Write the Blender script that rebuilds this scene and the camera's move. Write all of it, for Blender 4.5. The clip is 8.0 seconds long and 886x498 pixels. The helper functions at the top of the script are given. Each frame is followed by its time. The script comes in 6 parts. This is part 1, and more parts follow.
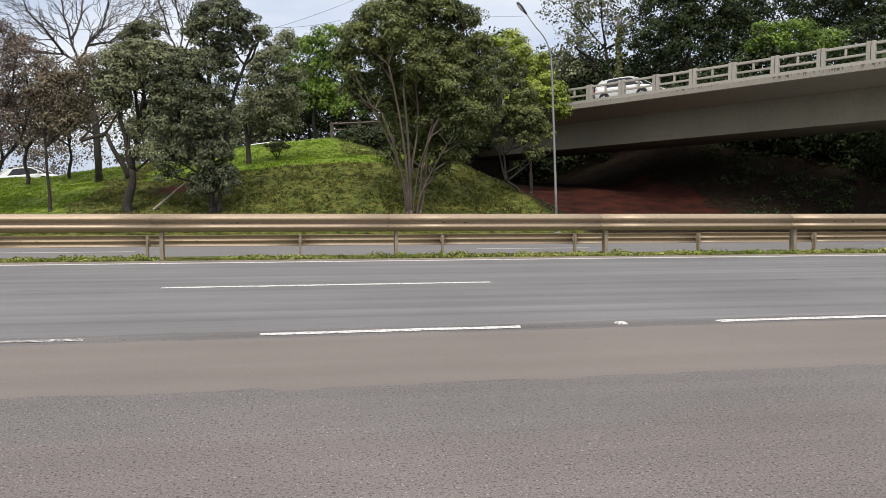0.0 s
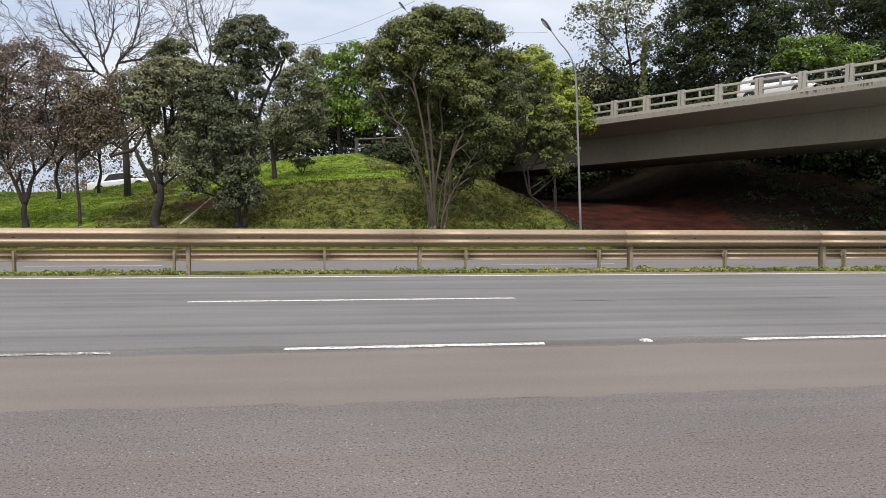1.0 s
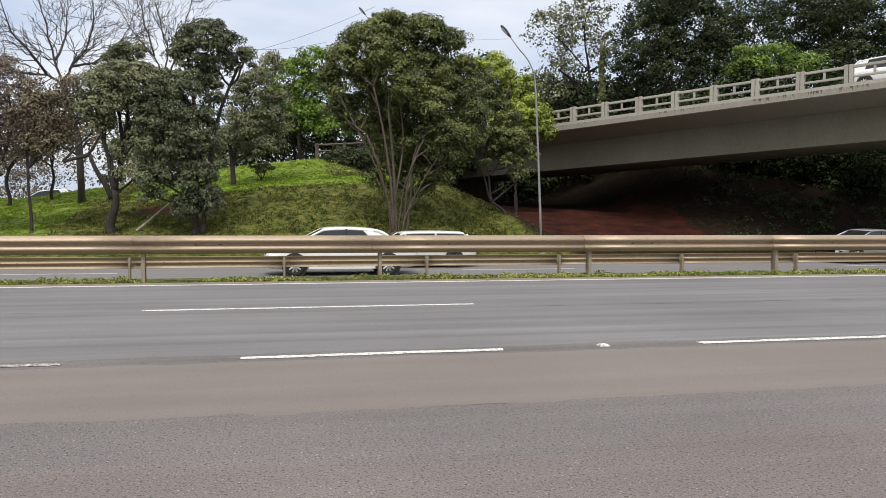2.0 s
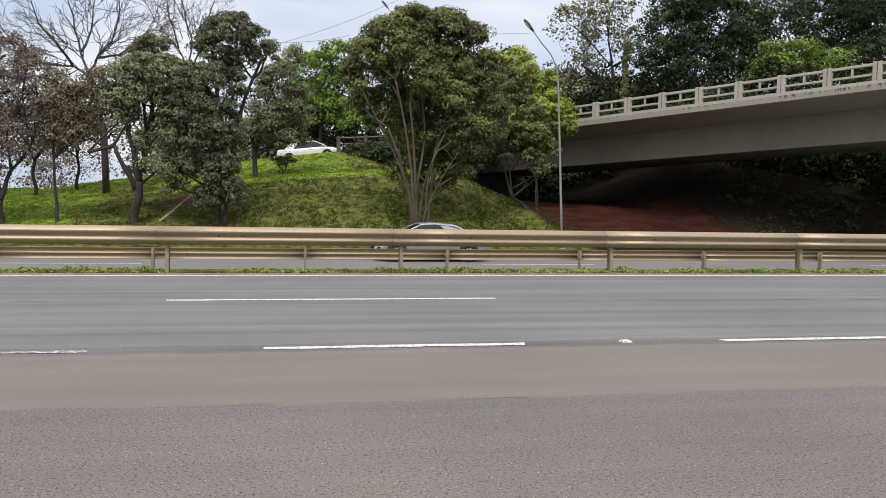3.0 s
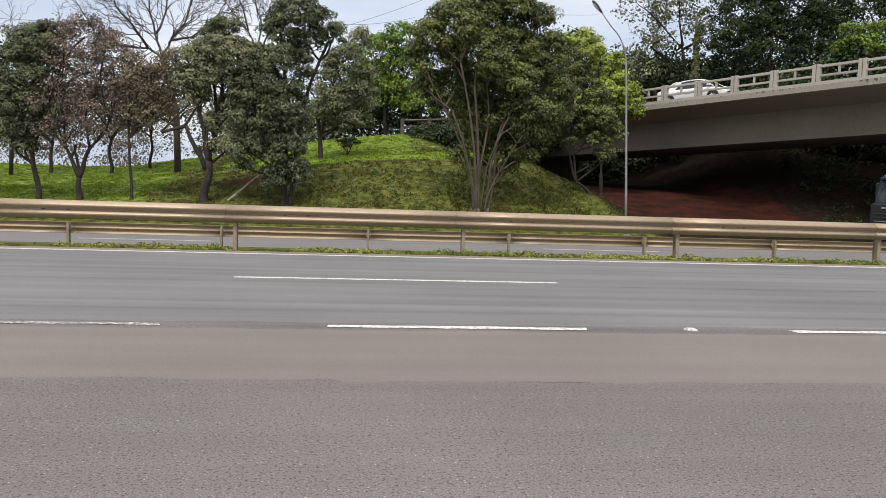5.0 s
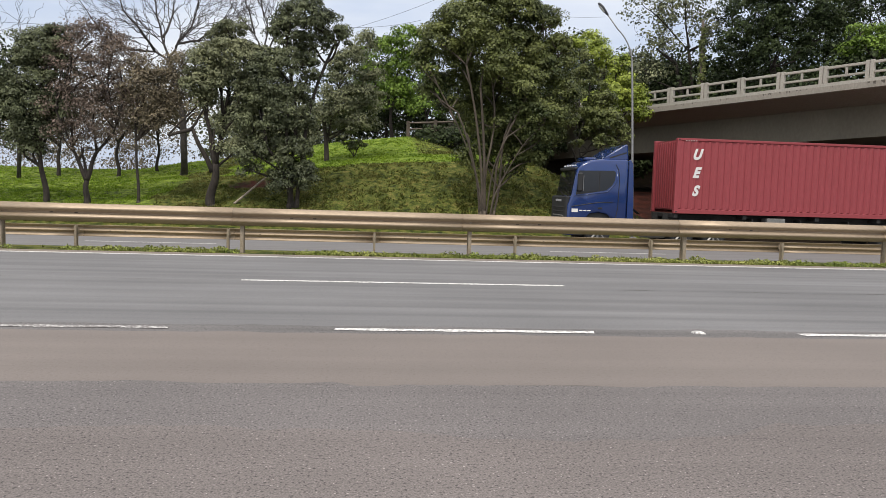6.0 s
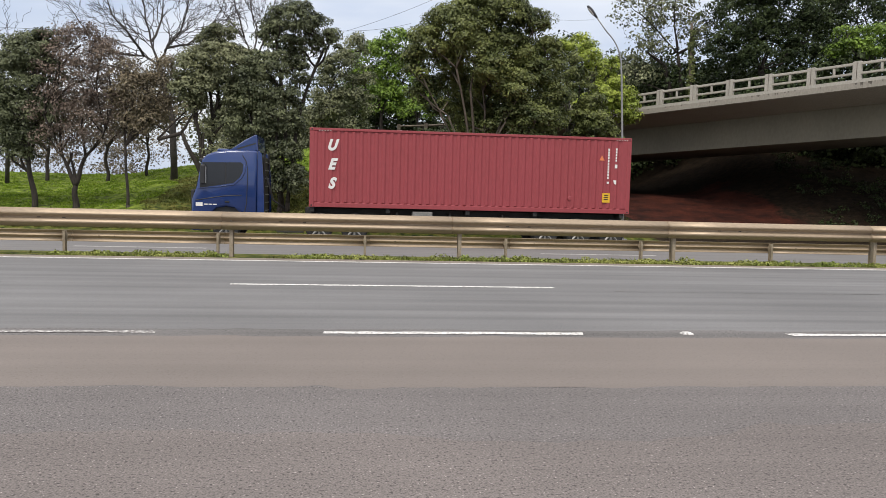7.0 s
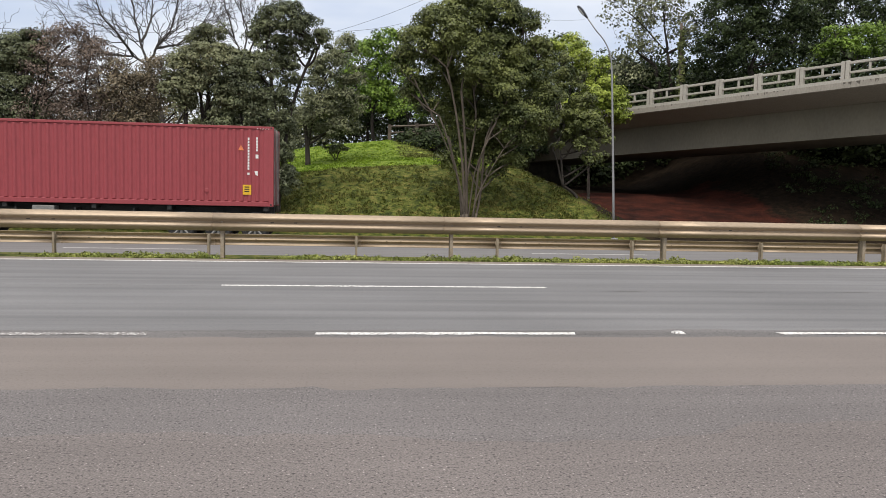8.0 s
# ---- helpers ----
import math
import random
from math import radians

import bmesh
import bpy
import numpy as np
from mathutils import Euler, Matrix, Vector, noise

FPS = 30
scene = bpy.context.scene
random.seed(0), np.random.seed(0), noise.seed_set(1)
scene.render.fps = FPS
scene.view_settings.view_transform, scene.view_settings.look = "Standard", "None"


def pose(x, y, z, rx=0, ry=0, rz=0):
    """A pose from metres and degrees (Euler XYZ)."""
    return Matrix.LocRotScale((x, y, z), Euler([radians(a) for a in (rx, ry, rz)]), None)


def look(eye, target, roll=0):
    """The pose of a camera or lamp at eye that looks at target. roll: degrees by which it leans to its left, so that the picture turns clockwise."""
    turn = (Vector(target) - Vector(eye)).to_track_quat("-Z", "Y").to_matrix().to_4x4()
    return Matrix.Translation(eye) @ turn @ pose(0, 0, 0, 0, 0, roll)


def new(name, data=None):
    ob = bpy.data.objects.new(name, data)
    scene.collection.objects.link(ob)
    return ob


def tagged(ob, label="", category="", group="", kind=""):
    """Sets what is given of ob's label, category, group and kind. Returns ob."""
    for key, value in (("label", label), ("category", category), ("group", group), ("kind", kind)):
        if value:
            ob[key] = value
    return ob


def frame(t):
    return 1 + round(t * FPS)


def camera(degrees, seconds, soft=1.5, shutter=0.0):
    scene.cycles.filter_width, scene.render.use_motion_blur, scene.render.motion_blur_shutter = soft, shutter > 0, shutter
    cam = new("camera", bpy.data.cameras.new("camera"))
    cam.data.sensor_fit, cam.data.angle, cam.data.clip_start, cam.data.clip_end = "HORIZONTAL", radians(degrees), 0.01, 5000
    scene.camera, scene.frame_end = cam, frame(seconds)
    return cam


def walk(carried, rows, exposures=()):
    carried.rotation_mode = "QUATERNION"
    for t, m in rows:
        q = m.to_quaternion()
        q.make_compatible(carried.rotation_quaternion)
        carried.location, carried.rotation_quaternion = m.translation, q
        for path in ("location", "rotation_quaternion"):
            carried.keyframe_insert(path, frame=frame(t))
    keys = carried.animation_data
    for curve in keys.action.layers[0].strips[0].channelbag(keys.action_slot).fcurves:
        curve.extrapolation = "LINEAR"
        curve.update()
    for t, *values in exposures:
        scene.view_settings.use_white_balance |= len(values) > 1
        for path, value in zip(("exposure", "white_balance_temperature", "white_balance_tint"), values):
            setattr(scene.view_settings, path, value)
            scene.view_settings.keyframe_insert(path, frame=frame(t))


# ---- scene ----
cam = camera(59.9, 8.0, soft=0.6)

PATH = [
    (0.0, 0.003, 0, 1.185, 85.59, -0.36, -11.18),
    (0.5, -0.001, 0, 1.187, 86.34, -0.47, -9.17),
    (1.0, -0.001, 0, 1.190, 86.71, -0.50, -9.42),
    (1.5, 0.027, 0, 1.199, 87.01, -0.21, -11.68),
    (1.7, 0.037, 0, 1.197, 87.14, -0.31, -12.34),
    (2.8, 0.005, 0, 1.218, 86.88, -0.83, -11.22),
    (3.0, 0.002, 0, 1.193, 86.70, -1.00, -10.78),
    (3.5, -0.003, 0, 1.187, 86.04, -1.34, -9.54),
    (4.0, -0.002, 0, 1.187, 85.70, -1.55, -8.49),
    (4.5, -0.010, 0, 1.186, 85.43, -1.78, -7.42),
    (5.0, -0.014, 0, 1.183, 85.35, -1.85, -6.16),
    (5.2, -0.027, 0, 1.185, 85.26, -1.96, -5.83),
    (6.3, -0.023, 0, 1.190, 85.69, -1.72, -5.78),
    (6.5, -0.002, 0, 1.188, 85.77, -1.56, -5.95),
    (7.0, 0.003, 0, 1.185, 85.76, -1.47, -6.38),
    (7.5, 0.009, 0, 1.188, 85.75, -1.24, -7.01),
    (8.0, -0.003, 0, 1.188, 85.78, -1.29, -7.04),
]
walk(cam, [(t, pose(x, y, z, rx, ry, rz)) for t, x, y, z, rx, ry, rz in PATH])

# ---- world, sun, exposure ----
world = bpy.data.worlds.new("overcast_sky")
scene.world = world
world.use_nodes = True
wn, wl = world.node_tree.nodes, world.node_tree.links
wbg = wn["Background"]
sky = wn.new("ShaderNodeTexSky")
sky.sky_type, sky.sun_disc = "NISHITA", False
sky.sun_elevation, sky.sun_rotation = radians(58), radians(200)
wco = wn.new("ShaderNodeTexCoord")
wmap = wn.new("ShaderNodeMapping")
wmap.inputs["Scale"].default_value = (1.2, 1.2, 5.0)
wno = wn.new("ShaderNodeTexNoise")
wno.inputs["Scale"].default_value, wno.inputs["Detail"].default_value = 1.6, 5
wra = wn.new("ShaderNodeValToRGB")
wra.color_ramp.elements[0].position, wra.color_ramp.elements[0].color = 0.36, (4.9, 5.8, 7.6, 1)
wra.color_ramp.elements[1].position, wra.color_ramp.elements[1].color = 0.64, (8.9, 9.1, 9.5, 1)
wmx = wn.new("ShaderNodeMixRGB")
wmx.inputs[0].default_value = 0.85
wl.new(wco.outputs["Generated"], wmap.inputs[0])
wl.new(wmap.outputs[0], wno.inputs["Vector"])
wl.new(wno.outputs["Fac"], wra.inputs[0])
wl.new(sky.outputs[0], wmx.inputs[1])
wl.new(wra.outputs[0], wmx.inputs[2])
wse = wn.new("ShaderNodeSeparateXYZ")      # an overcast sky is brightest overhead
wgr = wn.new("ShaderNodeValToRGB")
wgr.color_ramp.elements[0].position, wgr.color_ramp.elements[0].color = 0.15, (1, 1, 1, 1)
wgr.color_ramp.elements[1].position, wgr.color_ramp.elements[1].color = 1.0, (2.15, 1.92, 1.68, 1)
wsc = wn.new("ShaderNodeVectorMath")
wsc.operation = "MULTIPLY"
wl.new(wco.outputs["Generated"], wse.inputs[0])
wl.new(wse.outputs["Z"], wgr.inputs[0])
wl.new(wmx.outputs[0], wsc.inputs[0])
wl.new(wgr.outputs[0], wsc.inputs[1])
wl.new(wsc.outputs[0], wbg.inputs[0])
wbg.inputs[1].default_value = 0.084
sun = new("sun", bpy.data.lights.new("sun", "SUN"))
sun.data.energy, sun.data.angle, sun.data.color = 1.7, radians(20), (1.0, 0.95, 0.87)
sun.matrix_world = look((-12, -25, 55), (0, 8, 0))
scene.view_settings.exposure = 0.4


# ---- materials ----
def material(name, color, rough=0.8, metal=0.0, spread=0.15, scale=3.0, fine=60.0, bump=0.2, bump_dist=0.01,
             tint=None, tint_amount=0.5, stretch=(1, 1, 1), island=0.0, random=0.0, coat=0.0, translucent=0.0, spec=0.5):
    """A surface with colour at two scales, fine relief and, for leaves, light passing through."""
    m = bpy.data.materials.new(name)
    m.use_nodes = True
    n, l = m.node_tree.nodes, m.node_tree.links
    b = n["Principled BSDF"]
    b.inputs["Roughness"].default_value, b.inputs["Metallic"].default_value = rough, metal
    b.inputs["Coat Weight"].default_value = coat
    b.inputs["Specular IOR Level"].default_value = spec
    co = n.new("ShaderNodeTexCoord")
    mp = n.new("ShaderNodeMapping")
    mp.inputs["Scale"].default_value = stretch
    l.new(co.outputs["Object"], mp.inputs[0])
    big = n.new("ShaderNodeTexNoise")
    big.inputs["Scale"].default_value, big.inputs["Detail"].default_value = scale, 6
    small = n.new("ShaderNodeTexNoise")
    small.inputs["Scale"].default_value, small.inputs["Detail"].default_value = fine, 3
    l.new(mp.outputs[0], big.inputs["Vector"])
    l.new(mp.outputs[0], small.inputs["Vector"])
    ramp = n.new("ShaderNodeValToRGB")
    ramp.color_ramp.elements[0].position, ramp.color_ramp.elements[1].position = 0.3, 0.7
    c0 = [min(1, c * (1 - spread)) for c in color]
    c1 = [min(1, c * (1 + spread)) for c in (tint or color)]
    if tint:
        c1 = [a * (1 - tint_amount) + t * tint_amount for a, t in zip(color, tint)]
    ramp.color_ramp.elements[0].color, ramp.color_ramp.elements[1].color = (*c0, 1), (*c1, 1)
    l.new(big.outputs["Fac"], ramp.inputs[0])
    grain = n.new("ShaderNodeMapRange")
    grain.inputs["From Min"].default_value, grain.inputs["From Max"].default_value = 0.25, 0.75
    grain.inputs["To Min"].default_value, grain.inputs["To Max"].default_value = 1 - spread, 1 + spread
    l.new(small.outputs["Fac"], grain.inputs["Value"])
    value = grain.outputs[0]
    for amount, node, out in ((island, "ShaderNodeNewGeometry", "Random Per Island"), (random, "ShaderNodeObjectInfo", "Random")):
        if amount:
            g = n.new(node)
            r = n.new("ShaderNodeMapRange")
            r.inputs["To Min"].default_value, r.inputs["To Max"].default_value = 1 - amount, 1 + amount
            l.new(g.outputs[out], r.inputs["Value"])
            k = n.new("ShaderNodeMath")
            k.operation = "MULTIPLY"
            l.new(value, k.inputs[0])
            l.new(r.outputs[0], k.inputs[1])
            value = k.outputs[0]
    mul = n.new("ShaderNodeVectorMath")
    mul.operation = "SCALE"
    l.new(ramp.outputs[0], mul.inputs[0])
    l.new(value, mul.inputs["Scale"])
    l.new(mul.outputs[0], b.inputs["Base Color"])
    if bump:
        bp = n.new("ShaderNodeBump")
        bp.inputs["Strength"].default_value, bp.inputs["Distance"].default_value = bump, bump_dist
        l.new(small.outputs["Fac"], bp.inputs["Height"])
        l.new(bp.outputs[0], b.inputs["Normal"])
    if translucent:
        tr = n.new("ShaderNodeBsdfTranslucent")
        l.new(mul.outputs[0], tr.inputs["Color"])
        mx = n.new("ShaderNodeMixShader")
        mx.inputs[0].default_value = translucent
        l.new(b.outputs[0], mx.inputs[1])
        l.new(tr.outputs[0], mx.inputs[2])
        l.new(mx.outputs[0], n["Material Output"].inputs[0])
    return m


def asphalt(name, color, spread, speck, streak=0.1, speck_scale=90.0):
    """Worn asphalt: stones of mixed tone, long streaks left by tyres, blotches."""
    m = bpy.data.materials.new(name)
    m.use_nodes = True
    n, l = m.node_tree.nodes, m.node_tree.links
    b = n["Principled BSDF"]
    b.inputs["Roughness"].default_value, b.inputs["Specular IOR Level"].default_value = 0.88, 0.3
    co = n.new("ShaderNodeTexCoord")
    mp = n.new("ShaderNodeMapping")
    mp.inputs["Scale"].default_value = (0.05, 2.2, 1)
    mp2 = n.new("ShaderNodeMapping")
    mp2.inputs["Location"].default_value = (31.0, 17.0, 5.0)
    l.new(co.outputs["Object"], mp2.inputs[0])
    l.new(co.outputs["Object"], mp.inputs[0])

    def noise_range(scale, detail, low, high, vector):
        t = n.new("ShaderNodeTexNoise")
        t.inputs["Scale"].default_value, t.inputs["Detail"].default_value = scale, detail
        l.new(vector, t.inputs["Vector"])
        r = n.new("ShaderNodeMapRange")
        r.inputs["From Min"].default_value, r.inputs["From Max"].default_value = 0.3, 0.7
        r.inputs["To Min"].default_value, r.inputs["To Max"].default_value = low, high
        l.new(t.outputs["Fac"], r.inputs["Value"])
        return t, r.outputs[0]

    obj = co.outputs["Object"]
    _, long_streak = noise_range(1.5, 4, 1 - streak, 1 + streak, mp.outputs[0])
    _, blotch = noise_range(0.45, 5, 1 - spread, 1 + spread, obj)
    stone, grain = noise_range(speck_scale * 1.3, 2, 1 - speck * 0.45, 1 + speck * 0.45, obj)
    pit, _ = noise_range(speck_scale * 0.7, 2, 0, 1, obj)
    peb = n.new("ShaderNodeMapRange")
    peb.inputs["From Min"].default_value, peb.inputs["From Max"].default_value = 0.57, 0.67
    peb.inputs["To Min"].default_value, peb.inputs["To Max"].default_value = 1.0, 1 - min(0.6, speck * 1.3)
    l.new(pit.outputs["Fac"], peb.inputs["Value"])
    pale, _ = noise_range(speck_scale * 0.8, 1, 0, 1, mp2.outputs[0])
    chip = n.new("ShaderNodeMapRange")
    chip.inputs["From Min"].default_value, chip.inputs["From Max"].default_value = 0.66, 0.76
    chip.inputs["To Min"].default_value, chip.inputs["To Max"].default_value = 1.0, 1 + speck * 1.6
    l.new(pale.outputs["Fac"], chip.inputs["Value"])
    value = long_streak
    for other in (blotch, grain, peb.outputs[0], chip.outputs[0]):
        k = n.new("ShaderNodeMath")
        k.operation = "MULTIPLY"
        l.new(value, k.inputs[0])
        l.new(other, k.inputs[1])
        value = k.outputs[0]
    mul = n.new("ShaderNodeVectorMath")
    mul.operation = "SCALE"
    mul.inputs[0].default_value = color
    l.new(value, mul.inputs["Scale"])
    l.new(mul.outputs[0], b.inputs["Base Color"])
    bp = n.new("ShaderNodeBump")
    bp.inputs["Strength"].default_value, bp.inputs["Distance"].default_value = 0.35, 0.006
    l.new(stone.outputs["Fac"], bp.inputs["Height"])
    l.new(bp.outputs[0], b.inputs["Normal"])
    return m


M_ASPHALT_NEAR = asphalt("coarse_asphalt", (0.16, 0.14, 0.13), 0.12, 0.8, 0.08, 84)
M_ASPHALT_BAND = asphalt("brownish_asphalt", (0.178, 0.154, 0.137), 0.09, 0.14, 0.06, 75)
M_ASPHALT_LANE = asphalt("grey_asphalt", (0.16, 0.157, 0.155), 0.1, 0.2, 0.2, 75)
M_ASPHALT_STRIP = asphalt("dark_coarse_asphalt", (0.15, 0.136, 0.13), 0.12, 0.9, 0.08, 84)
M_ASPHALT_EDGE = asphalt("dark_worn_asphalt", (0.13, 0.122, 0.117), 0.2, 0.6, 0.25, 70)
M_ASPHALT_FAR = asphalt("far_asphalt", (0.17, 0.163, 0.158), 0.05, 0.12, 0.1, 60)


def road_paint(name, bare):
    """White paint, worn through to the asphalt in specks; bare is the share worn away."""
    m = bpy.data.materials.new(name)
    m.use_nodes = True
    n, l = m.node_tree.nodes, m.node_tree.links
    b = n["Principled BSDF"]
    b.inputs["Roughness"].default_value = 0.75
    co = n.new("ShaderNodeTexCoord")
    t = n.new("ShaderNodeTexNoise")
    t.inputs["Scale"].default_value, t.inputs["Detail"].default_value, t.inputs["Roughness"].default_value = 26, 8, 0.75
    l.new(co.outputs["Object"], t.inputs["Vector"])
    r = n.new("ShaderNodeValToRGB")
    r.color_ramp.elements[0].position, r.color_ramp.elements[0].color = bare - 0.04, (0.17, 0.155, 0.145, 1)
    r.color_ramp.elements[1].position, r.color_ramp.elements[1].color = bare + 0.1, (0.72, 0.7, 0.66, 1)
    l.new(t.outputs["Fac"], r.inputs[0])
    l.new(r.outputs[0], b.inputs["Base Color"])
    return m


M_PAINT = road_paint("worn_white_road_paint", 0.43)
M_PAINT_WORN = road_paint("faded_road_paint", 0.53)


def ground_cover_material():
    """Grass, fresh grass, red earth and fallen leaves darkened for shade, blended raggedly by the share of each that
    the ground carries.
    """
    m = bpy.data.materials.new("bank_ground")
    m.use_nodes = True
    n, l = m.node_tree.nodes, m.node_tree.links
    b = n["Principled BSDF"]
    b.inputs["Roughness"].default_value, b.inputs["Specular IOR Level"].default_value = 0.95, 0.1
    co = n.new("ShaderNodeTexCoord")

    def field(scale, detail, rough=0.6):
        t = n.new("ShaderNodeTexNoise")
        t.inputs["Scale"].default_value, t.inputs["Detail"].default_value, t.inputs["Roughness"].default_value = scale, detail, rough
        l.new(co.outputs["Object"], t.inputs["Vector"])
        return t.outputs["Fac"]

    def ramp(value, *stops):
        r = n.new("ShaderNodeValToRGB")
        e = r.color_ramp.elements
        for k, (at, colour) in enumerate(stops):
            p = e[k] if k < 2 else e.new(at)
            p.position, p.color = at, (*colour, 1)
        l.new(value, r.inputs[0])
        return r.outputs[0]

    wide, tuft, fine = field(0.8, 4), field(3.2, 5, 0.7), field(14, 4, 0.7)
    grass = ramp(tuft, (0.36, (0.022, 0.03, 0.009)), (0.66, (0.175, 0.15, 0.046)), (0.5, (0.085, 0.102, 0.02)))
    fresh = ramp(tuft, (0.34, (0.07, 0.11, 0.014)), (0.66, (0.22, 0.27, 0.04)), (0.5, (0.125, 0.185, 0.022)))
    # Both near black: the bridge's shade is put into these two colours.
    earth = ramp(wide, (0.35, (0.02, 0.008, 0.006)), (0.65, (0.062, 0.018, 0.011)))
    shade_litter = ramp(tuft, (0.35, (0.008, 0.006, 0.004)), (0.65, (0.03, 0.02, 0.012)))
    at = n.new("ShaderNodeAttribute")
    at.attribute_name = "cover"
    parts = n.new("ShaderNodeSeparateColor")
    l.new(at.outputs["Color"], parts.inputs[0])
    colour = grass
    for channel, other in (("Red", fresh), ("Blue", shade_litter), ("Green", earth)):
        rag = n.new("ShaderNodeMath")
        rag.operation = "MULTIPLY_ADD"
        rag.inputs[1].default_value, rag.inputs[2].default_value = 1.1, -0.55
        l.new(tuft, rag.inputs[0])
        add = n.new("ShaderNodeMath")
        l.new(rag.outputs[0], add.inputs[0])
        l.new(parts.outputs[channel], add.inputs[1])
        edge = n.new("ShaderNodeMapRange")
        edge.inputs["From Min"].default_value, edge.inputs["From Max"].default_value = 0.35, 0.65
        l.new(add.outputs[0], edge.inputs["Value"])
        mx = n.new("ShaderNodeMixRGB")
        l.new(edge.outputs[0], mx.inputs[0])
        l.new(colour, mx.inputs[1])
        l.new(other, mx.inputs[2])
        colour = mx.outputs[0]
    grain = n.new("ShaderNodeMapRange")
    for key, value in (("From Min", 0.3), ("From Max", 0.7), ("To Min", 0.5), ("To Max", 1.5)):
        grain.inputs[key].default_value = value
    l.new(fine, grain.inputs["Value"])
    mul = n.new("ShaderNodeVectorMath")
    mul.operation = "SCALE"
    l.new(colour, mul.inputs[0])
    l.new(grain.outputs[0], mul.inputs["Scale"])
    l.new(mul.outputs[0], b.inputs["Base Color"])
    bp = n.new("ShaderNodeBump")
    bp.inputs["Strength"].default_value, bp.inputs["Distance"].default_value = 0.8, 0.1
    l.new(tuft, bp.inputs["Height"])
    l.new(bp.outputs[0], b.inputs["Normal"])
    return m


M_BANK = ground_cover_material()
M_GRASS_BRIGHT = material("bright_mown_grass", (0.1, 0.165, 0.014), 0.9, spread=0.25, scale=1.8, fine=9, bump=0.6, bump_dist=0.06,
                          tint=(0.2, 0.27, 0.03), tint_amount=1.0, spec=0.1)
M_GRAVEL = material("verge_dust", (0.2, 0.165, 0.13), 0.95, spread=0.3, scale=2, fine=40, bump=0.5)
M_BEAM = material("dusty_galvanised_steel", (0.42, 0.325, 0.225), 0.42, 0.3, spread=0.18, scale=1.2, fine=22, bump=0.05,
                  tint=(0.30, 0.22, 0.14), tint_amount=0.55, stretch=(0.5, 2, 2.5), random=0.06)
M_POST = material("dull_galvanised_post", (0.29, 0.235, 0.17), 0.6, 0.2, spread=0.25, scale=4, fine=30, bump=0.1)
M_CONCRETE = material("weathered_concrete", (0.33, 0.3, 0.25), 0.9, spread=0.16, scale=0.9, fine=14, bump=0.25,
                      tint=(0.28, 0.26, 0.22), tint_amount=0.6, stretch=(1, 1, 0.5))
M_RAIL_CONC = material("painted_concrete_railing", (0.47, 0.44, 0.38), 0.85, spread=0.18, scale=1.6, fine=16, bump=0.25,
                       tint=(0.27, 0.25, 0.21), tint_amount=0.6, random=0.08)
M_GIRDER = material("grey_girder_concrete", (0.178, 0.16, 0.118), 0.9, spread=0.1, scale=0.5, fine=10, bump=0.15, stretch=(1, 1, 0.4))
M_STREAK = material("dark_water_streak", (0.13, 0.115, 0.095), 0.95, spread=0.3, scale=3, fine=20)
# Near black for asphalt cracks; also colours slot holes and the abutment's shade.
M_CRACK_SHADE = material("black_crack_and_shade", (0.07, 0.06, 0.05), 0.95, spread=0.4, scale=3, fine=20)
M_BARK = material("grey_brown_bark", (0.042, 0.034, 0.027), 0.95, spread=0.4, scale=3, fine=18, bump=0.8, bump_dist=0.02, stretch=(1, 1, 0.25))
M_BARK_TWIG = material("brown_grey_twigs", (0.22, 0.175, 0.135), 0.95, spread=0.3, scale=3, fine=18, bump=0.3)
M_BARK_PALE = material("pale_bark", (0.1, 0.08, 0.06), 0.95, spread=0.35, scale=3, fine=18, bump=0.8, bump_dist=0.02, stretch=(1, 1, 0.25))
M_TWIG = material("bare_twigs", (0.07, 0.06, 0.057), 0.95, spread=0.3, scale=3, fine=18, bump=0.3)


def leaf_material(name, color, tint, island=0.4, rough=0.45, gloss=0.25, through_light=0.1):
    return material(name, color, rough, spread=0.22, scale=0.8, fine=3, bump=0, tint=tint, tint_amount=1.0, island=island, translucent=through_light, spec=gloss)


L_MAIN = leaf_material("olive_green_leaves", (0.035, 0.052, 0.015), (0.205, 0.228, 0.07))
L_GREY = leaf_material("grey_green_leaves", (0.06, 0.075, 0.034), (0.27, 0.28, 0.15))
L_DEEP = leaf_material("deep_grey_green_leaves", (0.035, 0.046, 0.022), (0.185, 0.205, 0.105))
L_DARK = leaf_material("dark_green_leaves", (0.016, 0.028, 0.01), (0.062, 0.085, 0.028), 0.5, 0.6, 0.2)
L_BRIGHT = leaf_material("fresh_green_leaves", (0.075, 0.14, 0.018), (0.21, 0.31, 0.045))
L_LIME = leaf_material("yellow_green_leaves", (0.18, 0.25, 0.03), (0.39, 0.45, 0.08))
L_MAROON = leaf_material("brown_maroon_leaves", (0.07, 0.05, 0.042), (0.23, 0.175, 0.135))
L_BROWN = leaf_material("dry_brown_leaves", (0.09, 0.075, 0.045), (0.25, 0.205, 0.13))
L_WEED = leaf_material("roadside_weeds", (0.14, 0.2, 0.025), (0.36, 0.36, 0.1))
L_TURF = leaf_material("grass_blades", (0.075, 0.1, 0.016), (0.18, 0.165, 0.048), 0.4, 0.6, 0.2, 0.45)
L_TURF_BRIGHT = leaf_material("bright_grass_blades", (0.13, 0.22, 0.018), (0.23, 0.32, 0.03), 0.4, 0.6, 0.2, 0.45)


